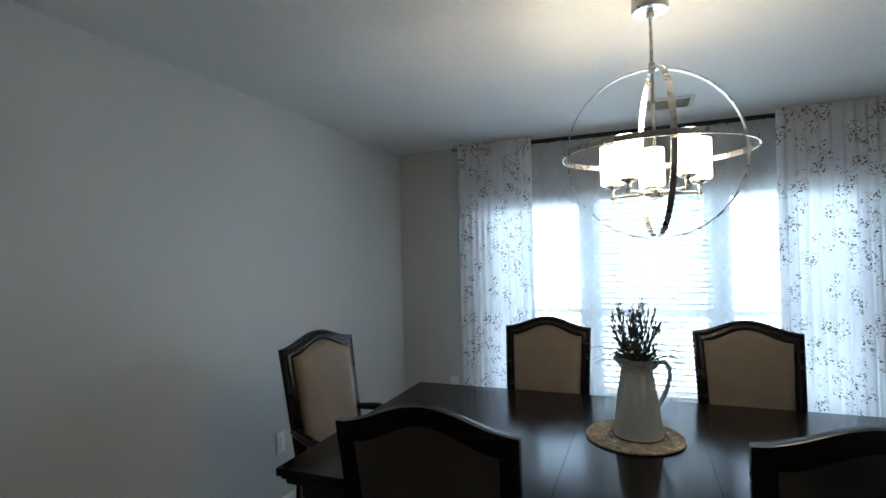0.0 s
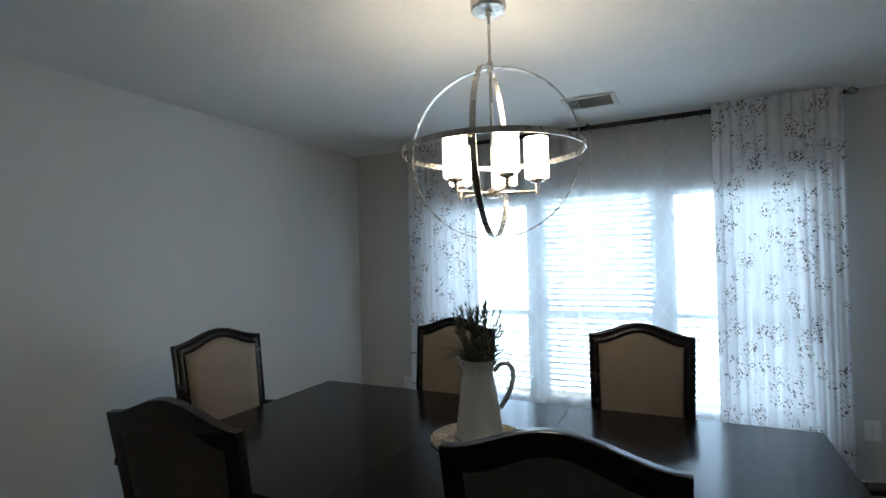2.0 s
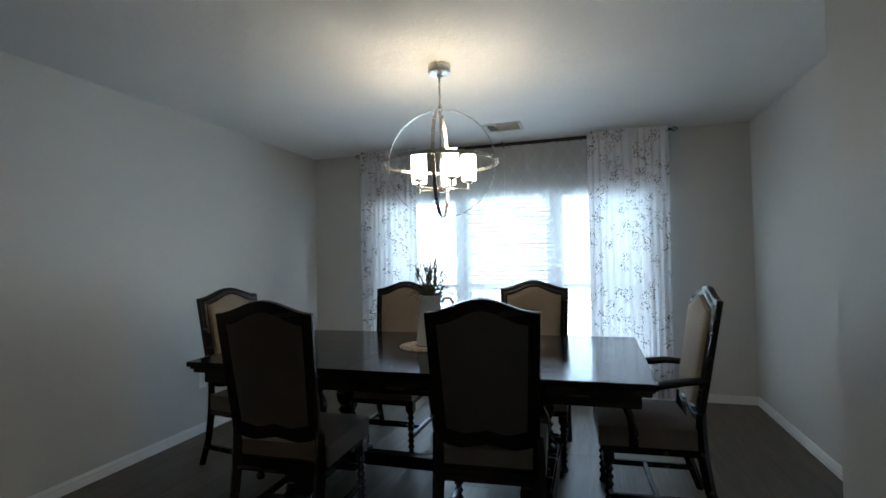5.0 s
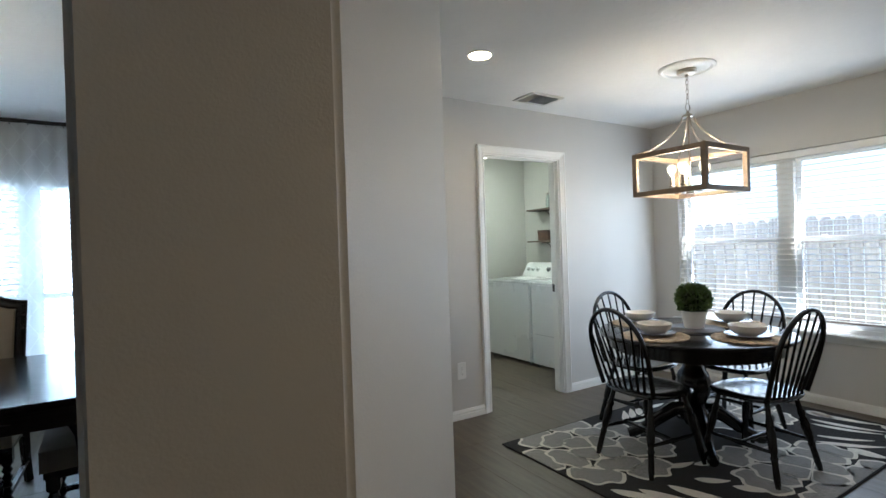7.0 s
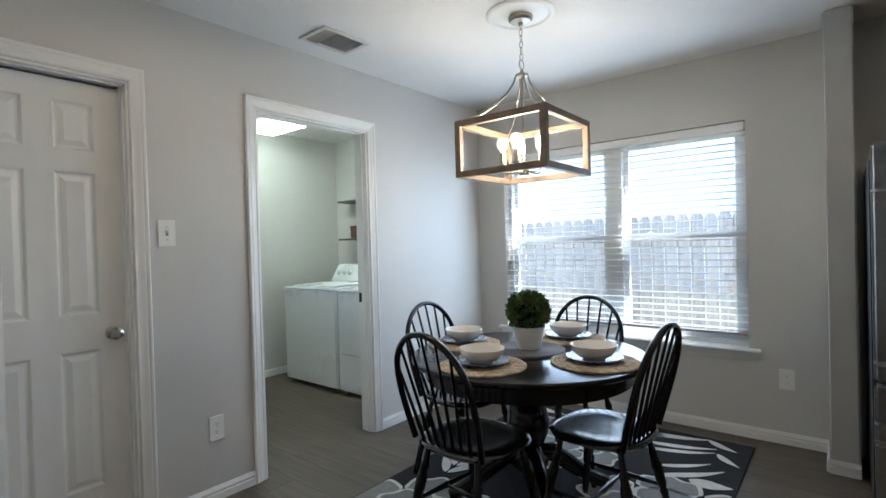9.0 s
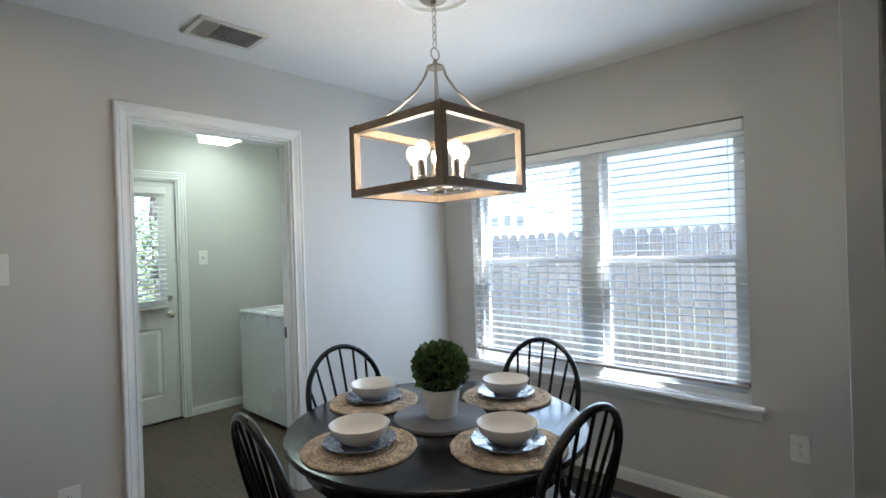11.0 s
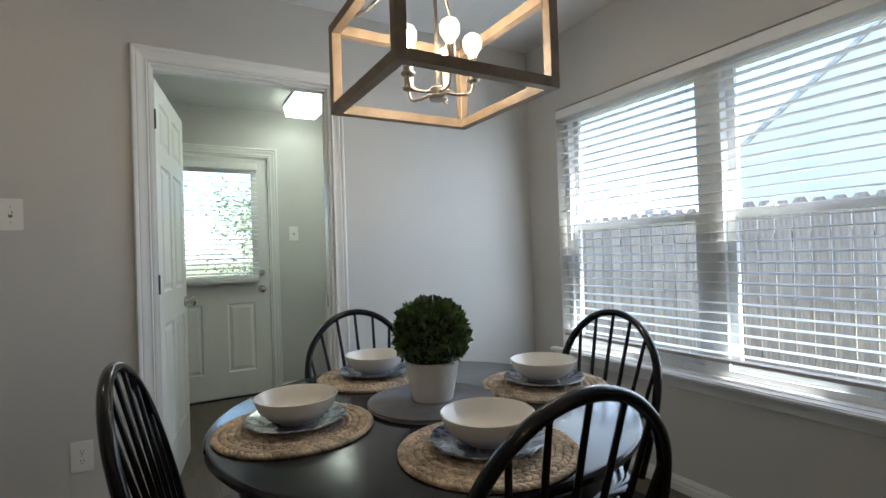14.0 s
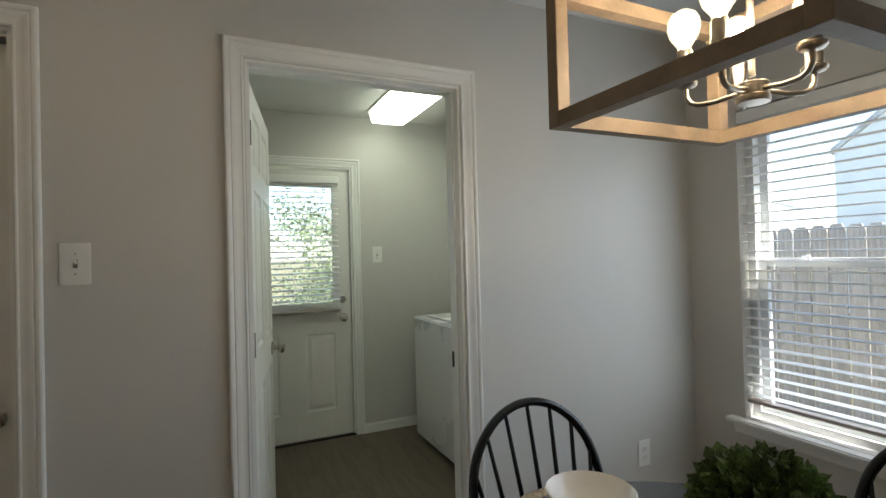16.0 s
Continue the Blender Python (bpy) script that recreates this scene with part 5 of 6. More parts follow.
for z in (z0, z1 - t):
    for s in (-1, 1):
        for ax in (0, 1):
            bm = bmesh.new()
            q = (-hs + t, hs - t, s * (hs - t / 2) - t / 2 + 0.001, s * (hs - t / 2) + t / 2 - 0.001, z + 0.0005, z + t - 0.0005)
            box(bm, *q)
            if ax:
                bmesh.ops.rotate(bm, verts=bm.verts, cent=(0, 0, 0), matrix=Matrix.Rotation(math.pi / 2, 3, 'Z'))
            part("rail", bm, FRAMEW, lan, smooth=0)
for a, b in ((-1, -1), (1, -1), (1, 1), (-1, 1)):
    bm = bmesh.new()
    d = (hs - 0.02)
    tube(bm, [(0.022 * a, 0.022 * b, 2.125), (0.030 * a, 0.030 * b, 2.09), (0.055 * a, 0.055 * b, 2.035), (0.10 * a, 0.10 * b, 1.975), (0.16 * a, 0.16 * b, 1.920), (d * a, d * b, 1.8915)], 0.0055, 8)
    lathe(bm, [(0.009, 1.890), (0.009, 1.898), (0.004, 1.901)], 10, pose(d * a, d * b, 0))
    part("strap", bm, SATIN, lan, "curved nickel strap", smooth=1.0)
bm = bmesh.new()
lathe(bm, [(0.030, 2.118), (0.034, 2.122), (0.034, 2.130), (0.018, 2.136), (0.010, 2.145), (0.006, 2.158)], 24)
lathe(bm, [(0.006, 1.66), (0.006, 2.12)], 10)
lathe(bm, [(0.020, 1.612), (0.026, 1.6125), (0.0275, 1.615), (0.0275, 1.624), (0.0255, 1.626), (0.0255, 1.646), (0.022, 1.649), (0.007, 1.650)], 24)
part("stem", bm, SATIN, lan)
bm = bmesh.new()
tube(bm, [(0.024 * math.cos(q), 0, 2.180 + 0.024 * math.sin(q)) for q in (2 * math.pi * i / 24 for i in range(24))], 0.0026, 6, loop=True)
z, k = 2.222, 0
while z < 2.400:
    ax = (1, 0) if k % 2 else (0, 1)
    tube(bm, [(0.009 * math.cos(q) * ax[0], 0.009 * math.cos(q) * ax[1], z + 0.019 * math.sin(q)) for q in (2 * math.pi * i / 14 for i in range(14))], 0.0020, 5, loop=True)
    z += 0.031
    k += 1
part("chain", bm, SATIN, lan, "nickel chain", smooth=1.0)
bm = bmesh.new()
lathe(bm, [(0.062, H - 0.0145), (0.062, H - 0.030), (0.052, H - 0.042), (0.014, H - 0.046), (0.010, H - 0.060)], 28)
part("canopy", bm, SATIN, lan)
AR = 0.108
for i in range(5):
    a = math.radians(45 + 72 * i)
    c_, s_ = math.cos(a), math.sin(a)
    bm = bmesh.new()
    tube(bm, [(q * c_, q * s_, z) for q, z in ((0.020, 1.634), (0.060, 1.627), (0.088, 1.627), (0.100, 1.633), (0.107, 1.645), (AR, 1.664))], 0.0048, 8)
    lathe(bm, [(0.008, 1.662), (0.018, 1.665), (0.0205, 1.669), (0.0205, 1.673), (0.0145, 1.676)], 18, pose(AR * c_, AR * s_, 0))
    arm = part("arm", bm, SATIN, lan, "curved nickel arm", smooth=0.9)
    bm = bmesh.new()
    lathe(bm, [(0.0140, 1.675), (0.0140, 1.733), (0.0130, 1.735), (0.006, 1.7355)], 18, pose(AR * c_, AR * s_, 0))
    part("socket", bm, SATIN, arm, "nickel candle socket", smooth=0.5)
    bm = bmesh.new()
    lathe(bm, [(0.0115, 1.7358), (0.0125, 1.743), (0.0185, 1.752), (0.0255, 1.763), (0.0295, 1.778), (0.0285, 1.792), (0.0225, 1.804), (0.012, 1.811), (0.003, 1.813)], 28, pose(AR * c_, AR * s_, 0))
    part("bulb", bm, BULB, arm, "lit clear round globe bulb", smooth=1.2)
    bm = bmesh.new()
    lathe(bm, [(0.001, 1.737), (0.006, 1.749), (0.0135, 1.764), (0.0150, 1.778), (0.012, 1.791), (0.001, 1.796)], 16, pose(AR * c_, AR * s_, 0))
    part("filament", bm, FILAMENT, arm, "bright filament inside the bulb", smooth=1.2)
med = thing("ceiling_medallion", "white moulded ring medallion on the ceiling", "ceiling medallion", m=pose(LXC, LYC, H))
bm = bmesh.new()
lathe(bm, [(0.175, -0.0005), (0.175, -0.006), (0.168, -0.013), (0.156, -0.016), (0.148, -0.012), (0.142, -0.006), (0.10, -0.006), (0.092, -0.010), (0.080, -0.013), (0.066, -0.0135)], 64)
part("ring", bm, TRIM, med)


# ---- fixtures on walls and ceilings ----
def cover(name, label, category, m, kind):
    """A wall plate with a toggle switch or two outlets; local x across, z up, y 0 is the wall and -y the room."""
    c = thing(name, label, category, m=m)
    bm = bmesh.new()
    box(bm, -0.039, 0.039, -0.006, 0, -0.0625, 0.0625)
    soften(bm, 0.0025, 2)
    p = part("plate", bm, PLASTIC, c)
    if kind == "switch":
        # The grey inset paints the shading round the toggle.
        bm = bmesh.new()
        box(bm, -0.0060, 0.0060, -0.0068, -0.0055, -0.0125, 0.0125)
        part("toggle_slot_shade", bm, SLOT, c, "dark grey inset for the shade round the toggle", smooth=0)
        bm = bmesh.new()
        box(bm, -0.0042, 0.0042, -0.014, 0.0, -0.0045, 0.0045, pose(0, -0.006, 0.002, -28))
        soften(bm, 0.001, 1)
        part("toggle", bm, PLASTIC, c)
    elif kind == "outlet":
        for s in (-0.0195, 0.0195):
            bm = bmesh.new()
            lathe(bm, [(0.0165, 0), (0.0165, 0.002)], 20, pose(0, -0.0055, s, 90))
            sock = part("socket", bm, PLASTIC, c)
            bm = bmesh.new()
            for x in (-0.0055, 0.0055):
                box(bm, x - 0.001, x + 0.001, -0.0082, -0.007, s - 0.001, s + 0.007)
            box(bm, -0.002, 0.002, -0.0082, -0.007, s - 0.010, s - 0.006)
            part("slot", bm, DARK, sock, smooth=0)
    bm = bmesh.new()
    for z in ((-0.030, 0.030) if kind == "switch" else (0.0,)):
        lathe(bm, [(0.0028, 0), (0.002, 0.0012)], 8, pose(0, -0.0058, z, 90))
    part("screw", bm, NICKEL, c)
    return c


cover("light_switch", "white toggle switch plate beside the pantry door", "light switch", pose(3.394, NB, 1.360), "switch")
cover("wall_outlet", "white wall outlet low on the greige wall", "outlet", pose(3.602, NB, 0.367), "outlet")
cover("wall_outlet", "white wall outlet low under the window's corner", "outlet", pose(5.633, NB, 0.378), "outlet")
cover("wall_outlet", "white wall outlet low beside the window", "outlet", pose(EX, 0.128, 0.395, 0, 0, -90), "outlet")
cover("light_switch", "white toggle switch plate on the laundry wall", "light switch", pose(4.918, LN, 1.375), "switch")
cover("wall_outlet", "white outlet low on the dining room wall", "outlet", pose(-1.8, 2.585, 0.405, 0, 0, 90), "outlet")
cover("wall_outlet", "white outlet low between corner and curtain", "outlet", pose(-1.308, DN, 0.375), "outlet")
cover("wall_outlet", "white outlet low beside the printed curtain", "outlet", pose(1.905, DN, 0.375), "outlet")

VENTW = mat("off_white_vent_metal", (0.62, 0.60, 0.54), 0.45, var=0.05)


def vent(x, y, w, d, label):
    """A ceiling register with angled louvres in a stepped frame; a short bank of crosswise louvres at one end."""
    v = thing("ceiling_vent", label, "vent", m=pose(x, y, H))
    bm = bmesh.new()
    f = 0.028
    for q in ((-w / 2, w / 2, -d / 2, -d / 2 + f), (-w / 2, w / 2, d / 2 - f, d / 2), (-w / 2, -w / 2 + f, -d / 2 + f, d / 2 - f), (w / 2 - f, w / 2, -d / 2 + f, d / 2 - f)):
        box(bm, *q, -0.010, -0.0005)
    soften(bm, 0.003, 1)
    part("frame", bm, VENTW, v)
    bm = bmesh.new()
    box(bm, -w / 2 + f, w / 2 - f, -d / 2 + f, d / 2 - f, -0.0025, -0.0005)
    part("backing", bm, DARK, v, "dark duct behind the louvres", smooth=0)
    n = int((d - 2 * f) / 0.017)
    split = -w / 2 + f + 0.075
    for i in range(n):
        bm = bmesh.new()
        box(bm, split, w / 2 - f, -0.008, 0.008, -0.0006, 0.0006, pose(0, -d / 2 + f + 0.009 + i * 0.017, -0.010, 36))
        part("slat", bm, VENTW, v, smooth=0)
    for i in range(4):
        bm = bmesh.new()
        box(bm, -0.008, 0.008, -d / 2 + f, d / 2 - f, -0.0006, 0.0006, pose(-w / 2 + f + 0.010 + i * 0.018, 0, -0.010, 0, 40))
        part("slat", bm, VENTW, v, smooth=0)
    return v


vent(4.212, 2.066, 0.325, 0.235, "off-white ceiling register near the laundry doorway")
vent(0.42, 3.672, 0.325, 0.255, "off-white ceiling register before the curtained window")


def can_light(x, y, watts, label):
    c = thing("recessed_light", label, "ceiling light", m=pose(x, y, H))
    bm = bmesh.new()
    lathe(bm, [(0.078, -0.0005), (0.078, -0.004), (0.066, -0.007), (0.064, -0.0005)], 36, closed=True)
    part("trim_ring", bm, TRIM, c)
    bm = bmesh.new()
    lathe(bm, [(0.063, -0.0008), (0.063, -0.0035)], 32)
    part("lens", bm, glowing("lit_recessed_lens", (1.0, 0.72, 0.42), watts / (math.pi * math.pi * 0.063 ** 2)), c, "lit white lens")
    return c


can_light(3.285, 1.560, 0.55, "lit recessed ceiling light")
# Two unseen lamps, added to brighten the walls that face the kitchen.
for x, y in ((3.0, -1.3), (4.8, -2.8)):
    can_light(x, y, 1.65, "unseen recessed ceiling light added to brighten the kitchen side")

# ---- laundry ----
WHITEMETAL = mat("white_enamelled_steel", (0.78, 0.79, 0.79), 0.28, var=0.006, scale=1.2, fine=0.004, coat=0.3)
CONSOLE = mat("pale_grey_console", (0.62, 0.64, 0.65), 0.35)
GREYK = mat("grey_plastic_knob", (0.16, 0.17, 0.18), 0.4)


def appliance(name, label, y0, y1, dryer):
    """A washer or dryer with its back to the east wall; it fronts -x."""
    a = thing(name, label, name, m=pose(5.105, y0, 0))
    w, d, top = y1 - y0, 0.66, 0.885
    bm = bmesh.new()
    box(bm, 0, d, 0, w, 0.035, top)
    soften(bm, 0.012, 3)
    body = part("body", bm, WHITEMETAL, a)
    for q in ((0.05, 0.05), (0.05, w - 0.05), (d - 0.05, 0.05), (d - 0.05, w - 0.05)):
        bm = bmesh.new()
        lathe(bm, [(0.022, 0), (0.022, 0.012), (0.012, 0.014), (0.012, 0.04)], 12, pose(*q, 0))
        part("foot", bm, GREYK, a)
    bm = bmesh.new()
    box(bm, -0.006, d + 0.004, 0.002, w - 0.002, top - 0.002, top + 0.024)
    soften(bm, 0.009, 3)
    part("top_panel", bm, WHITEMETAL, a)
    bm = bmesh.new()
    prism(bm, [(d - 0.115, 0.0), (d + 0.10, 0.0), (d + 0.10, 0.175), (d - 0.005, 0.175)], 0.006, w - 0.006, Matrix(((1, 0, 0, 0), (0, 0, 1, 0), (0, 1, 0, top + 0.024), (0, 0, 0, 1))))
    soften(bm, 0.014, 3)
    con = part("console", bm, WHITEMETAL, a, "sloped control console")
    up = math.degrees(math.atan2(0.175, 0.11))
    for k in ((0.14, 0.25, 0.36, 0.60) if not dryer else (0.2, 0.55)):
        bm = bmesh.new()
        lathe(bm, [(0.030, 0), (0.030, 0.006), (0.021, 0.010), (0.018, 0.026), (0.010, 0.028)], 20, pose(d - 0.066, w - k * w, top + 0.024 + 0.095, 0, -up, 0) @ pose(0, 0, 0.0))
        part("dial", bm, CONSOLE if k < 0.5 else GREYK, con, "grey control dial")
    if dryer:
        bm = bmesh.new()
        box(bm, -0.010, -0.001, 0.06, w - 0.055, 0.36, 0.70)
        soften(bm, 0.006, 2)
        door = part("door", bm, WHITEMETAL, a, "flat white door")
        bm = bmesh.new()
        box(bm, -0.022, -0.010, w - 0.40, w - 0.31, 0.655, 0.672)
        soften(bm, 0.003, 1)
        part("handle", bm, PLASTIC, door)
        bm = bmesh.new()
        box(bm, -0.0025, -0.0008, 0.055, w - 0.05, 0.355, 0.3575)
        part("seam", bm, GREYK, a, smooth=0)
    else:
        bm = bmesh.new()
        box(bm, 0.05, d - 0.15, 0.09, w - 0.09, top + 0.0245, top + 0.036)
        soften(bm, 0.006, 2)
        part("lid", bm, WHITEMETAL, a, "hinged white lid")
    return a


appliance("washer", "white top-loading washing machine in the laundry", 3.262, 4.025, False)
appliance("dryer", "white front-loading dryer beside the washer", 2.520, 3.236, True)
SHELFW = mat("brown_shelf_board", (0.12, 0.085, 0.06), 0.5, var=0.2, scale=5, stretch=(1, 6, 6))
for z in (1.335, 1.735):
    s = thing("wall_shelf", "narrow brown wooden shelf above the washer", "shelf", "laundry shelves", m=pose(EX, 3.0, z))
    bm = bmesh.new()
    box(bm, -0.20, -0.001, 0, 1.05, 0, 0.019)
    soften(bm, 0.002, 1)
    part("board", bm, SHELFW, s)
    for y in (0.15, 0.80):
        bm = bmesh.new()
        tube(bm, [(-0.003, y, -0.12), (-0.003, y, -0.004), (-0.17, y, -0.004)], 0.005, 6)
        tube(bm, [(-0.003, y, -0.10), (-0.06, y, -0.03), (-0.11, y, -0.006)], 0.004, 6)
        part("bracket", bm, BRONZE, s, "dark metal bracket")
bm = bmesh.new()
box(bm, -0.08, 0.08, -0.09, 0.09, 0, 0.125)
soften(bm, 0.006, 2)
bx = thing("storage_box", "small brown storage box on the lower shelf", "box", m=pose(EX - 0.11, 3.775, 1.3545))
part("body", bm, mat("brown_woven_box", (0.10, 0.055, 0.035), 0.8, var=0.25, scale=50, bump=0.5, bscale=160), bx)
bm = bmesh.new()
box(bm, -0.083, 0.083, -0.093, 0.093, 0.100, 0.130)
soften(bm, 0.004, 2)
part("lid", bm, mat("dark_box_lid", (0.07, 0.04, 0.03), 0.7), bx)
jar = thing("glass_jar", "clear glass jar on the upper shelf", "jar", m=pose(EX - 0.10, 3.72, 1.7545))
bm = bmesh.new()
lathe(bm, [(0.045, 0.0), (0.05, 0.005), (0.05, 0.13), (0.038, 0.15), (0.038, 0.165), (0.036, 0.165), (0.036, 0.148), (0.047, 0.128), (0.047, 0.008), (0.01, 0.006)], 24)
part("vessel", bm, glass("jar_glass", (0.85, 0.92, 0.92)), jar)
bm = bmesh.new()
lathe(bm, [(0.041, 0.166), (0.041, 0.185), (0.01, 0.188)], 24)
part("lid", bm, NICKEL, jar)
ll = thing("laundry_ceiling_light", "lit rectangular wraparound ceiling light in the laundry", "ceiling light", m=pose(4.955, 3.480, H))
bm = bmesh.new()
box(bm, -0.15, 0.15, -0.61, 0.61, -0.014, -0.0005)
part("base", bm, TRIM, ll, smooth=0)
bm = bmesh.new()
prism(bm, [(-0.140, 0.0), (-0.122, -0.072), (0.122, -0.072), (0.140, 0.0)], -0.605, 0.605, Matrix(((1, 0, 0, 0), (0, 0, 1, 0), (0, 1, 0, -0.0145), (0, 0, 0, 1))))
part("housing", bm, glowing("lit_acrylic_sides", (0.95, 1.0, 0.80), 1.1), ll, "lit white acrylic sides", smooth=0)
bm = bmesh.new()
box(bm, -0.121, 0.121, -0.600, 0.600, -0.0920, -0.0870)
soften(bm, 0.002, 1)
part("diffuser", bm, glowing("lit_acrylic_diffuser", (0.95, 1.0, 0.78), 2.9), ll, "lit white acrylic diffuser")

# ---- kitchen edge: refrigerator ----
STEEL = mat("stainless_steel", (0.50, 0.50, 0.51), 0.25, metal=1.0, var=0.05, scale=3, stretch=(1, 1, 12))
FSIDE = mat("black_refrigerator_side", (0.012, 0.012, 0.014), 0.4, var=0.1, bump=0.1, bscale=300)
fr = thing("refrigerator", "stainless steel refrigerator with black sides", "refrigerator", m=pose(5.30, -1.145, 0))
bm = bmesh.new()
box(bm, 0, 0.67, 0, 0.905, 0.012, 1.60)
soften(bm, 0.006, 2)
part("body", bm, FSIDE, fr)
for y0, y1, z0, z1 in ((0.004, 0.450, 0.62, 1.66), (0.455, 0.901, 0.62, 1.66), (0.004, 0.901, 0.05, 0.61)):
    bm = bmesh.new()
    box(bm, -0.075, -0.004, y0, y1, z0, z1)
    soften(bm, 0.012, 3)
    d = part("door", bm, STEEL, fr, "brushed steel door")
    bm = bmesh.new()
    if z0 > 0.3:
        yh = 0.41 if y0 < 0.1 else 0.495
        tube(bm, [(-0.076, yh, 0.75), (-0.12, yh, 0.78), (-0.12, yh, 1.50), (-0.076, yh, 1.53)], 0.011, 8)
    else:
        tube(bm, [(-0.076, 0.10, 0.54), (-0.12, 0.13, 0.54), (-0.12, 0.77, 0.54), (-0.076, 0.80, 0.54)], 0.011, 8)
    part("handle", bm, STEEL, d, smooth=1.0)


# ---- outside ----
GRASS = mat("dry_lawn", (0.16, 0.15, 0.075), 0.95, var=0.3, scale=3, fine=0.15, bump=0.8, bscale=40)
bm = bmesh.new()
box(bm, -400, 400, -400, 400, -0.55, -0.22)
tagged(part("ground", bm, GRASS, smooth=0), "dry grassy yard round the house", "ground", kind="structure")
PICKET = mat("weathered_cedar_picket", (0.47, 0.415, 0.36), 0.85, var=0.2, scale=3, fine=0.12, bump=0.4, bscale=30, stretch=(14, 14, 1.0), piece=0.22)
fence = thing("fence", "weathered wooden dog-ear picket fence", "fence", m=pose(8.85, 0, -0.22))
bm = bmesh.new()
prism(bm, [(-0.0685, 0), (0.0685, 0), (0.0685, 1.715), (0.040, 1.765), (-0.040, 1.765), (-0.0685, 1.715)], -0.008, 0.008, Matrix(((0, 0, 1, 0), (1, 0, 0, 0), (0, 1, 0, 0), (0, 0, 0, 1))))
p1 = part("picket", bm, PICKET, fence, smooth=0)
p1.matrix_basis = pose(0, -4.0, 0)
rnd = random.Random(2)
y = -4.0
while y < 12:
    y += 0.1485
    again("picket", p1, fence, pose(rnd.uniform(-0.003, 0.003), y, rnd.uniform(-0.012, 0.012), 0, 0, rnd.uniform(-1, 1)))
for z in (0.35, 1.42):
    bm = bmesh.new()
    box(bm, 0.012, 0.05, -4.1, 12.1, z - 0.045, z + 0.045)
    part("rail", bm, PICKET, fence, smooth=0)
for i in range(7):
    bm = bmesh.new()
    box(bm, 0.05, 0.14, -4 + i * 2.4, -3.91 + i * 2.4, 0, 1.70)
    part("post", bm, PICKET, fence, smooth=0)

SIDING = mat("pale_blue_grey_siding", (0.78, 0.80, 0.80), 0.6, var=0.05, scale=1)
ROOFM = mat("grey_roof_shingles", (0.56, 0.56, 0.55), 0.9, var=0.25, scale=6, fine=0.15, bump=0.5, bscale=14)
DARKGLASS = mat("dark_window_glass", (0.14, 0.16, 0.18), 0.1)


def house(x, y, turn, y0, y1, eave, rise, depth, label, panes):
    """A gabled house at (x, y): its gable wall, from y0 to y1, looks west before it is turned."""
    h = thing("neighbour_house", label, "house", m=pose(x, y, -0.22, 0, 0, turn))
    ym = (y0 + y1) / 2
    e = eave + 0.22
    bm = bmesh.new()
    prism(bm, [(y0, 0), (y1, 0), (y1, e), (ym, e + rise), (y0, e)], 0, depth, Matrix(((0, 0, 1, 0), (1, 0, 0, 0), (0, 1, 0, 0), (0, 0, 0, 1))))
    part("wall", bm, SIDING, h, smooth=0)
    bm = bmesh.new()
    for s, yy in ((-1, y0), (1, y1)):
        k = rise / (ym - y0)
        a, b = (yy + s * 0.06, e - k * 0.06 + 0.005), (ym, e + rise + 0.005)
        prism(bm, [a, b, (b[0], b[1] + 0.13), (a[0], a[1] + 0.13)], -0.05, depth + 0.35, Matrix(((0, 0, 1, 0), (1, 0, 0, 0), (0, 1, 0, 0), (0, 0, 0, 1))))
    part("roof", bm, ROOFM, h, smooth=0)
    for yy, zz, w, hh in panes:
        bm = bmesh.new()
        box(bm, -0.06, -0.005, yy - w / 2 - 0.07, yy + w / 2 + 0.07, zz - 0.07, zz + hh + 0.07)
        win = part("window", bm, TRIM, h, smooth=0)
        bm = bmesh.new()
        box(bm, -0.075, -0.055, yy - w / 2, yy + w / 2, zz, zz + hh)
        part("pane", bm, DARKGLASS, win, smooth=0)
    return h


house(16.9, 0, 0, -4.0, 7.2, 3.5, 3.9, 12, "neighbour's pale blue-grey gabled house behind the fence", ((0.0, 1.4, 1.0, 1.4),))
house(30.0, 20.5, 52, -5, 5, 3.4, 1.6, 9, "far pale house with three small windows", ((-2.1, 2.95, 0.5, 0.7), (-1.2, 2.95, 0.5, 0.7), (-0.3, 2.95, 0.5, 0.7)))

BARK = mat("grey_brown_bark", (0.13, 0.10, 0.075), 0.9, var=0.3, scale=8, bump=0.8, bscale=40, stretch=(6, 6, 1))
LEAVES = mat("light_green_tree_leaves", (0.26, 0.32, 0.17), 0.5, var=0.3, scale=2, fine=0.25)


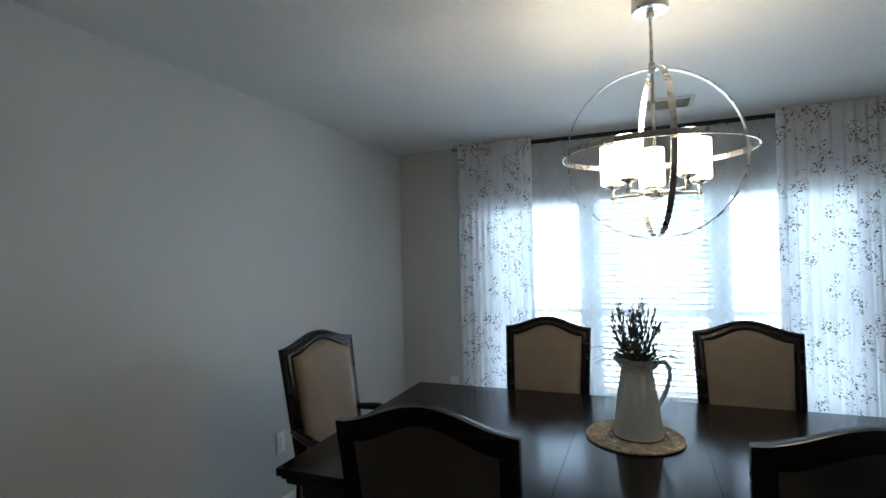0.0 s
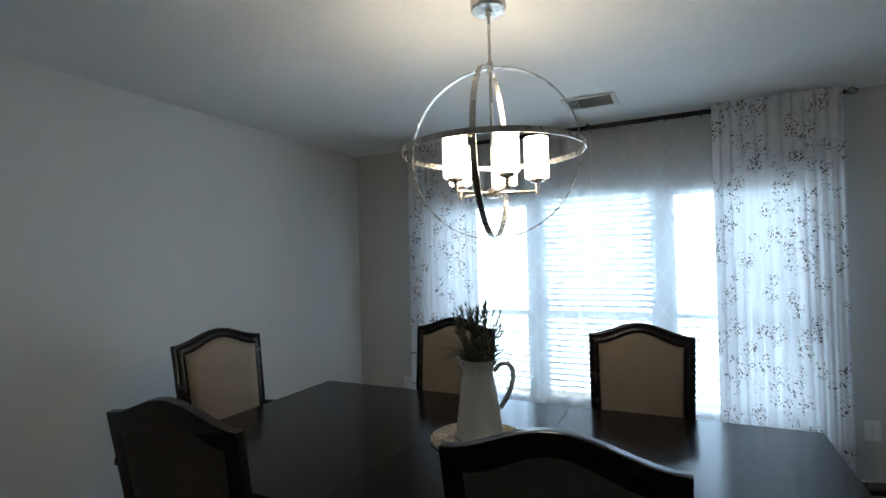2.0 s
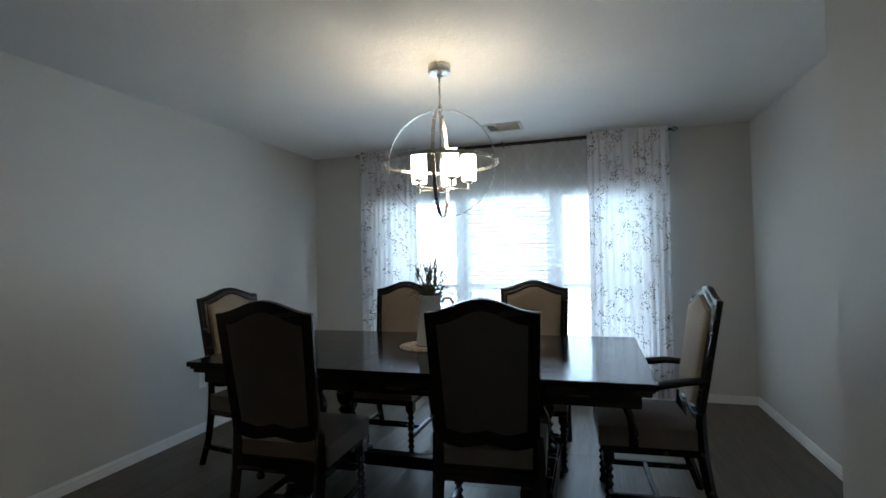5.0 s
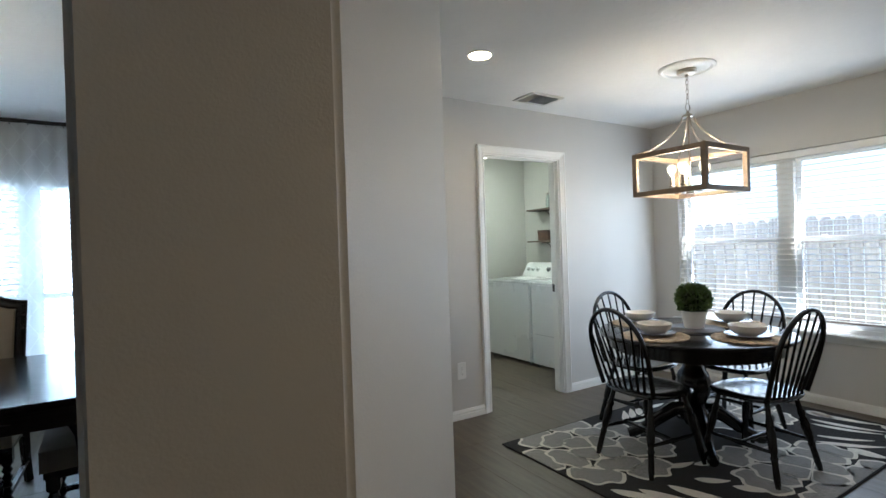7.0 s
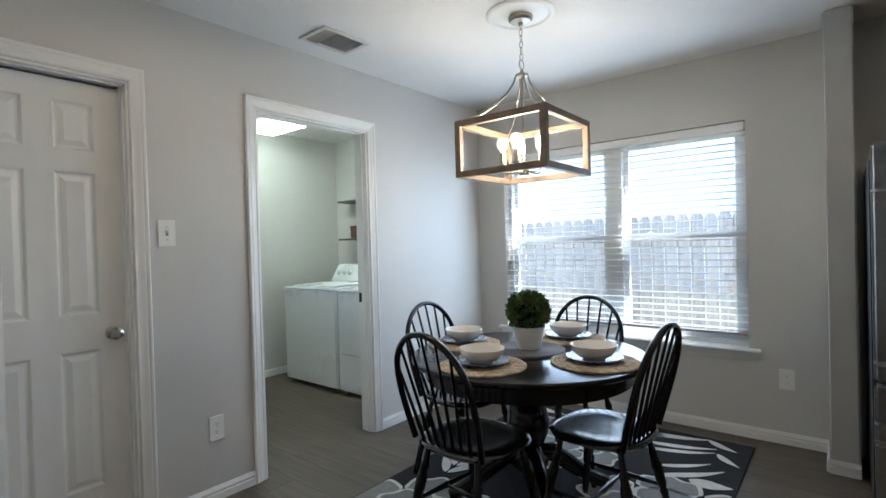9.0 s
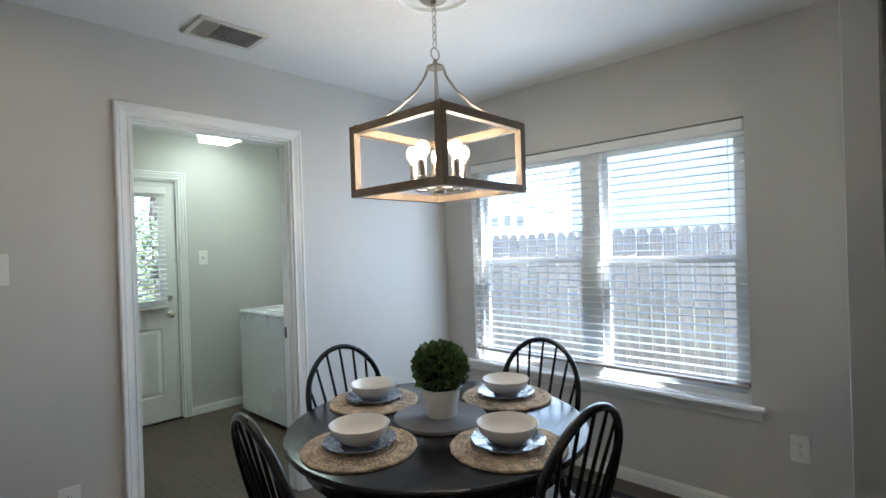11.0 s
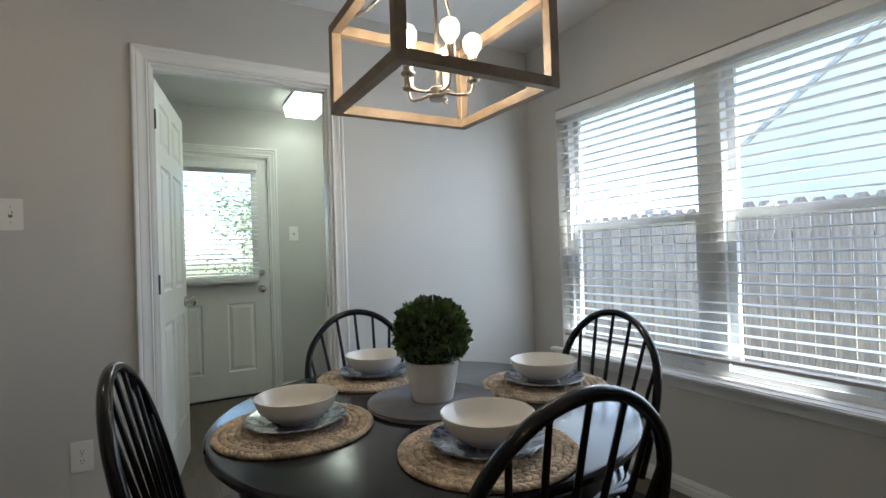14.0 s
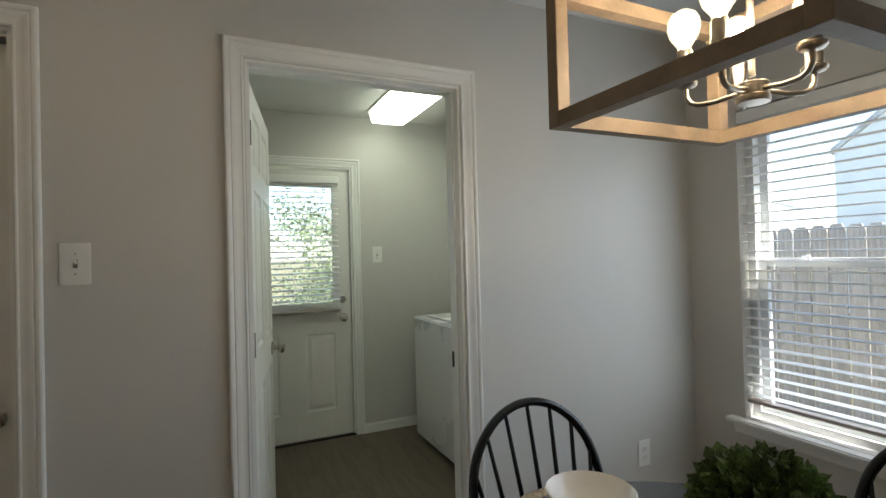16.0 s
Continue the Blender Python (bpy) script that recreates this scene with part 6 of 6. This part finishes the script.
def tree(x, y, height, spread, seed, label, n=2600, low=0.25):
    rnd = random.Random(seed)
    t = thing("tree", label, "tree", m=pose(x, y, -0.22))
    bm = bmesh.new()
    tube(bm, [(0, 0, 0), (0.04, 0.02, height * 0.25), (-0.03, 0.05, height * 0.5), (0.02, 0, height * 0.85)], [0.13, 0.10, 0.075, 0.02], 8)
    clumps = []
    for i in range(26):
        z = height * rnd.uniform(low, 0.97)
        a = rnd.uniform(0, 6.28)
        r = spread * rnd.uniform(0.35, 1.0) * (1 - 0.45 * abs(z / height - 0.5))
        tip = Vector((r * math.cos(a), r * math.sin(a), z + 0.15 * height * rnd.uniform(-0.3, 0.6)))
        base = Vector((0, 0, min(z, height * 0.8) * 0.75))
        tube(bm, [base, base.lerp(tip, 0.5) + Vector((0, 0, 0.1)), tip], [0.035, 0.022, 0.006], 6)
        clumps += [tip, base.lerp(tip, 0.65)]
    part("trunk", bm, BARK, t, smooth=1.0)
    bm = bmesh.new()
    for i in range(n):
        c = rnd.choice(clumps)
        d = Vector((rnd.gauss(0, 1), rnd.gauss(0, 1), rnd.gauss(0, 0.8)))
        p = c + d * spread * 0.17
        leaflet(bm, p, Vector((rnd.uniform(-1, 1), rnd.uniform(-1, 1), rnd.uniform(-1, 0.2))), rnd.uniform(0.06, 0.12), rnd.uniform(0.012, 0.024), rnd.uniform(0, 6.28))
    part("crown", bm, LEAVES, t, smooth=0)
    return t


tree(6.05, 9.3, 4.6, 1.7, 4, "leafy light green tree in the back yard", 13000, 0.10)
tree(21.0, 16.5, 3.4, 1.6, 9, "small far tree above the fence", 1500)

# ---- floor planks, last ----
PL, PW = 1.21, 0.18
bm = bmesh.new()
box(bm, 0, PW - 0.0008, 0, PL - 0.001, -0.008, 0.0)
bmesh.ops.recalc_face_normals(bm, faces=bm.faces)
rim = [e for e in bm.edges if all(v.co.z > -0.001 for v in e.verts)]
bmesh.ops.bevel(bm, geom=rim, offset=0.0009, segments=1, affect='EDGES')
base_plank = None
rest = bmesh.new()
count = 0
x = -1.80
rnd = random.Random(21)
while x < 6.0:
    y = -4.15 - rnd.choice((0.0, 0.30, 0.62, 0.90))
    while y < 4.44:
        a, b = max(y, -4.15), min(y + PL, 4.44)
        c = min(x + PW, 6.0)
        whole = a == y and b == y + PL and c == x + PW
        near = y > -1.3 and whole and not (2.3 < x < 3.4 and y > 2.3) and not (x < -0.9 and y < 0.3)
        if near and count < 298:
            if base_plank is None:
                base_plank = part("plank", bm, PLANK, floor, smooth=0)
                base_plank.matrix_basis = pose(x, y, 0)
            else:
                again("plank", base_plank, floor, pose(x, y, 0))
            count += 1
        elif b - a > 0.003 and c - x > 0.003:
            box(rest, x, c - 0.0008, a, b - 0.001, -0.008, 0.0)
        y += PL
    x += PW
tagged(part("plank_field", rest, PLANK, floor, smooth=0), kind="stuff")
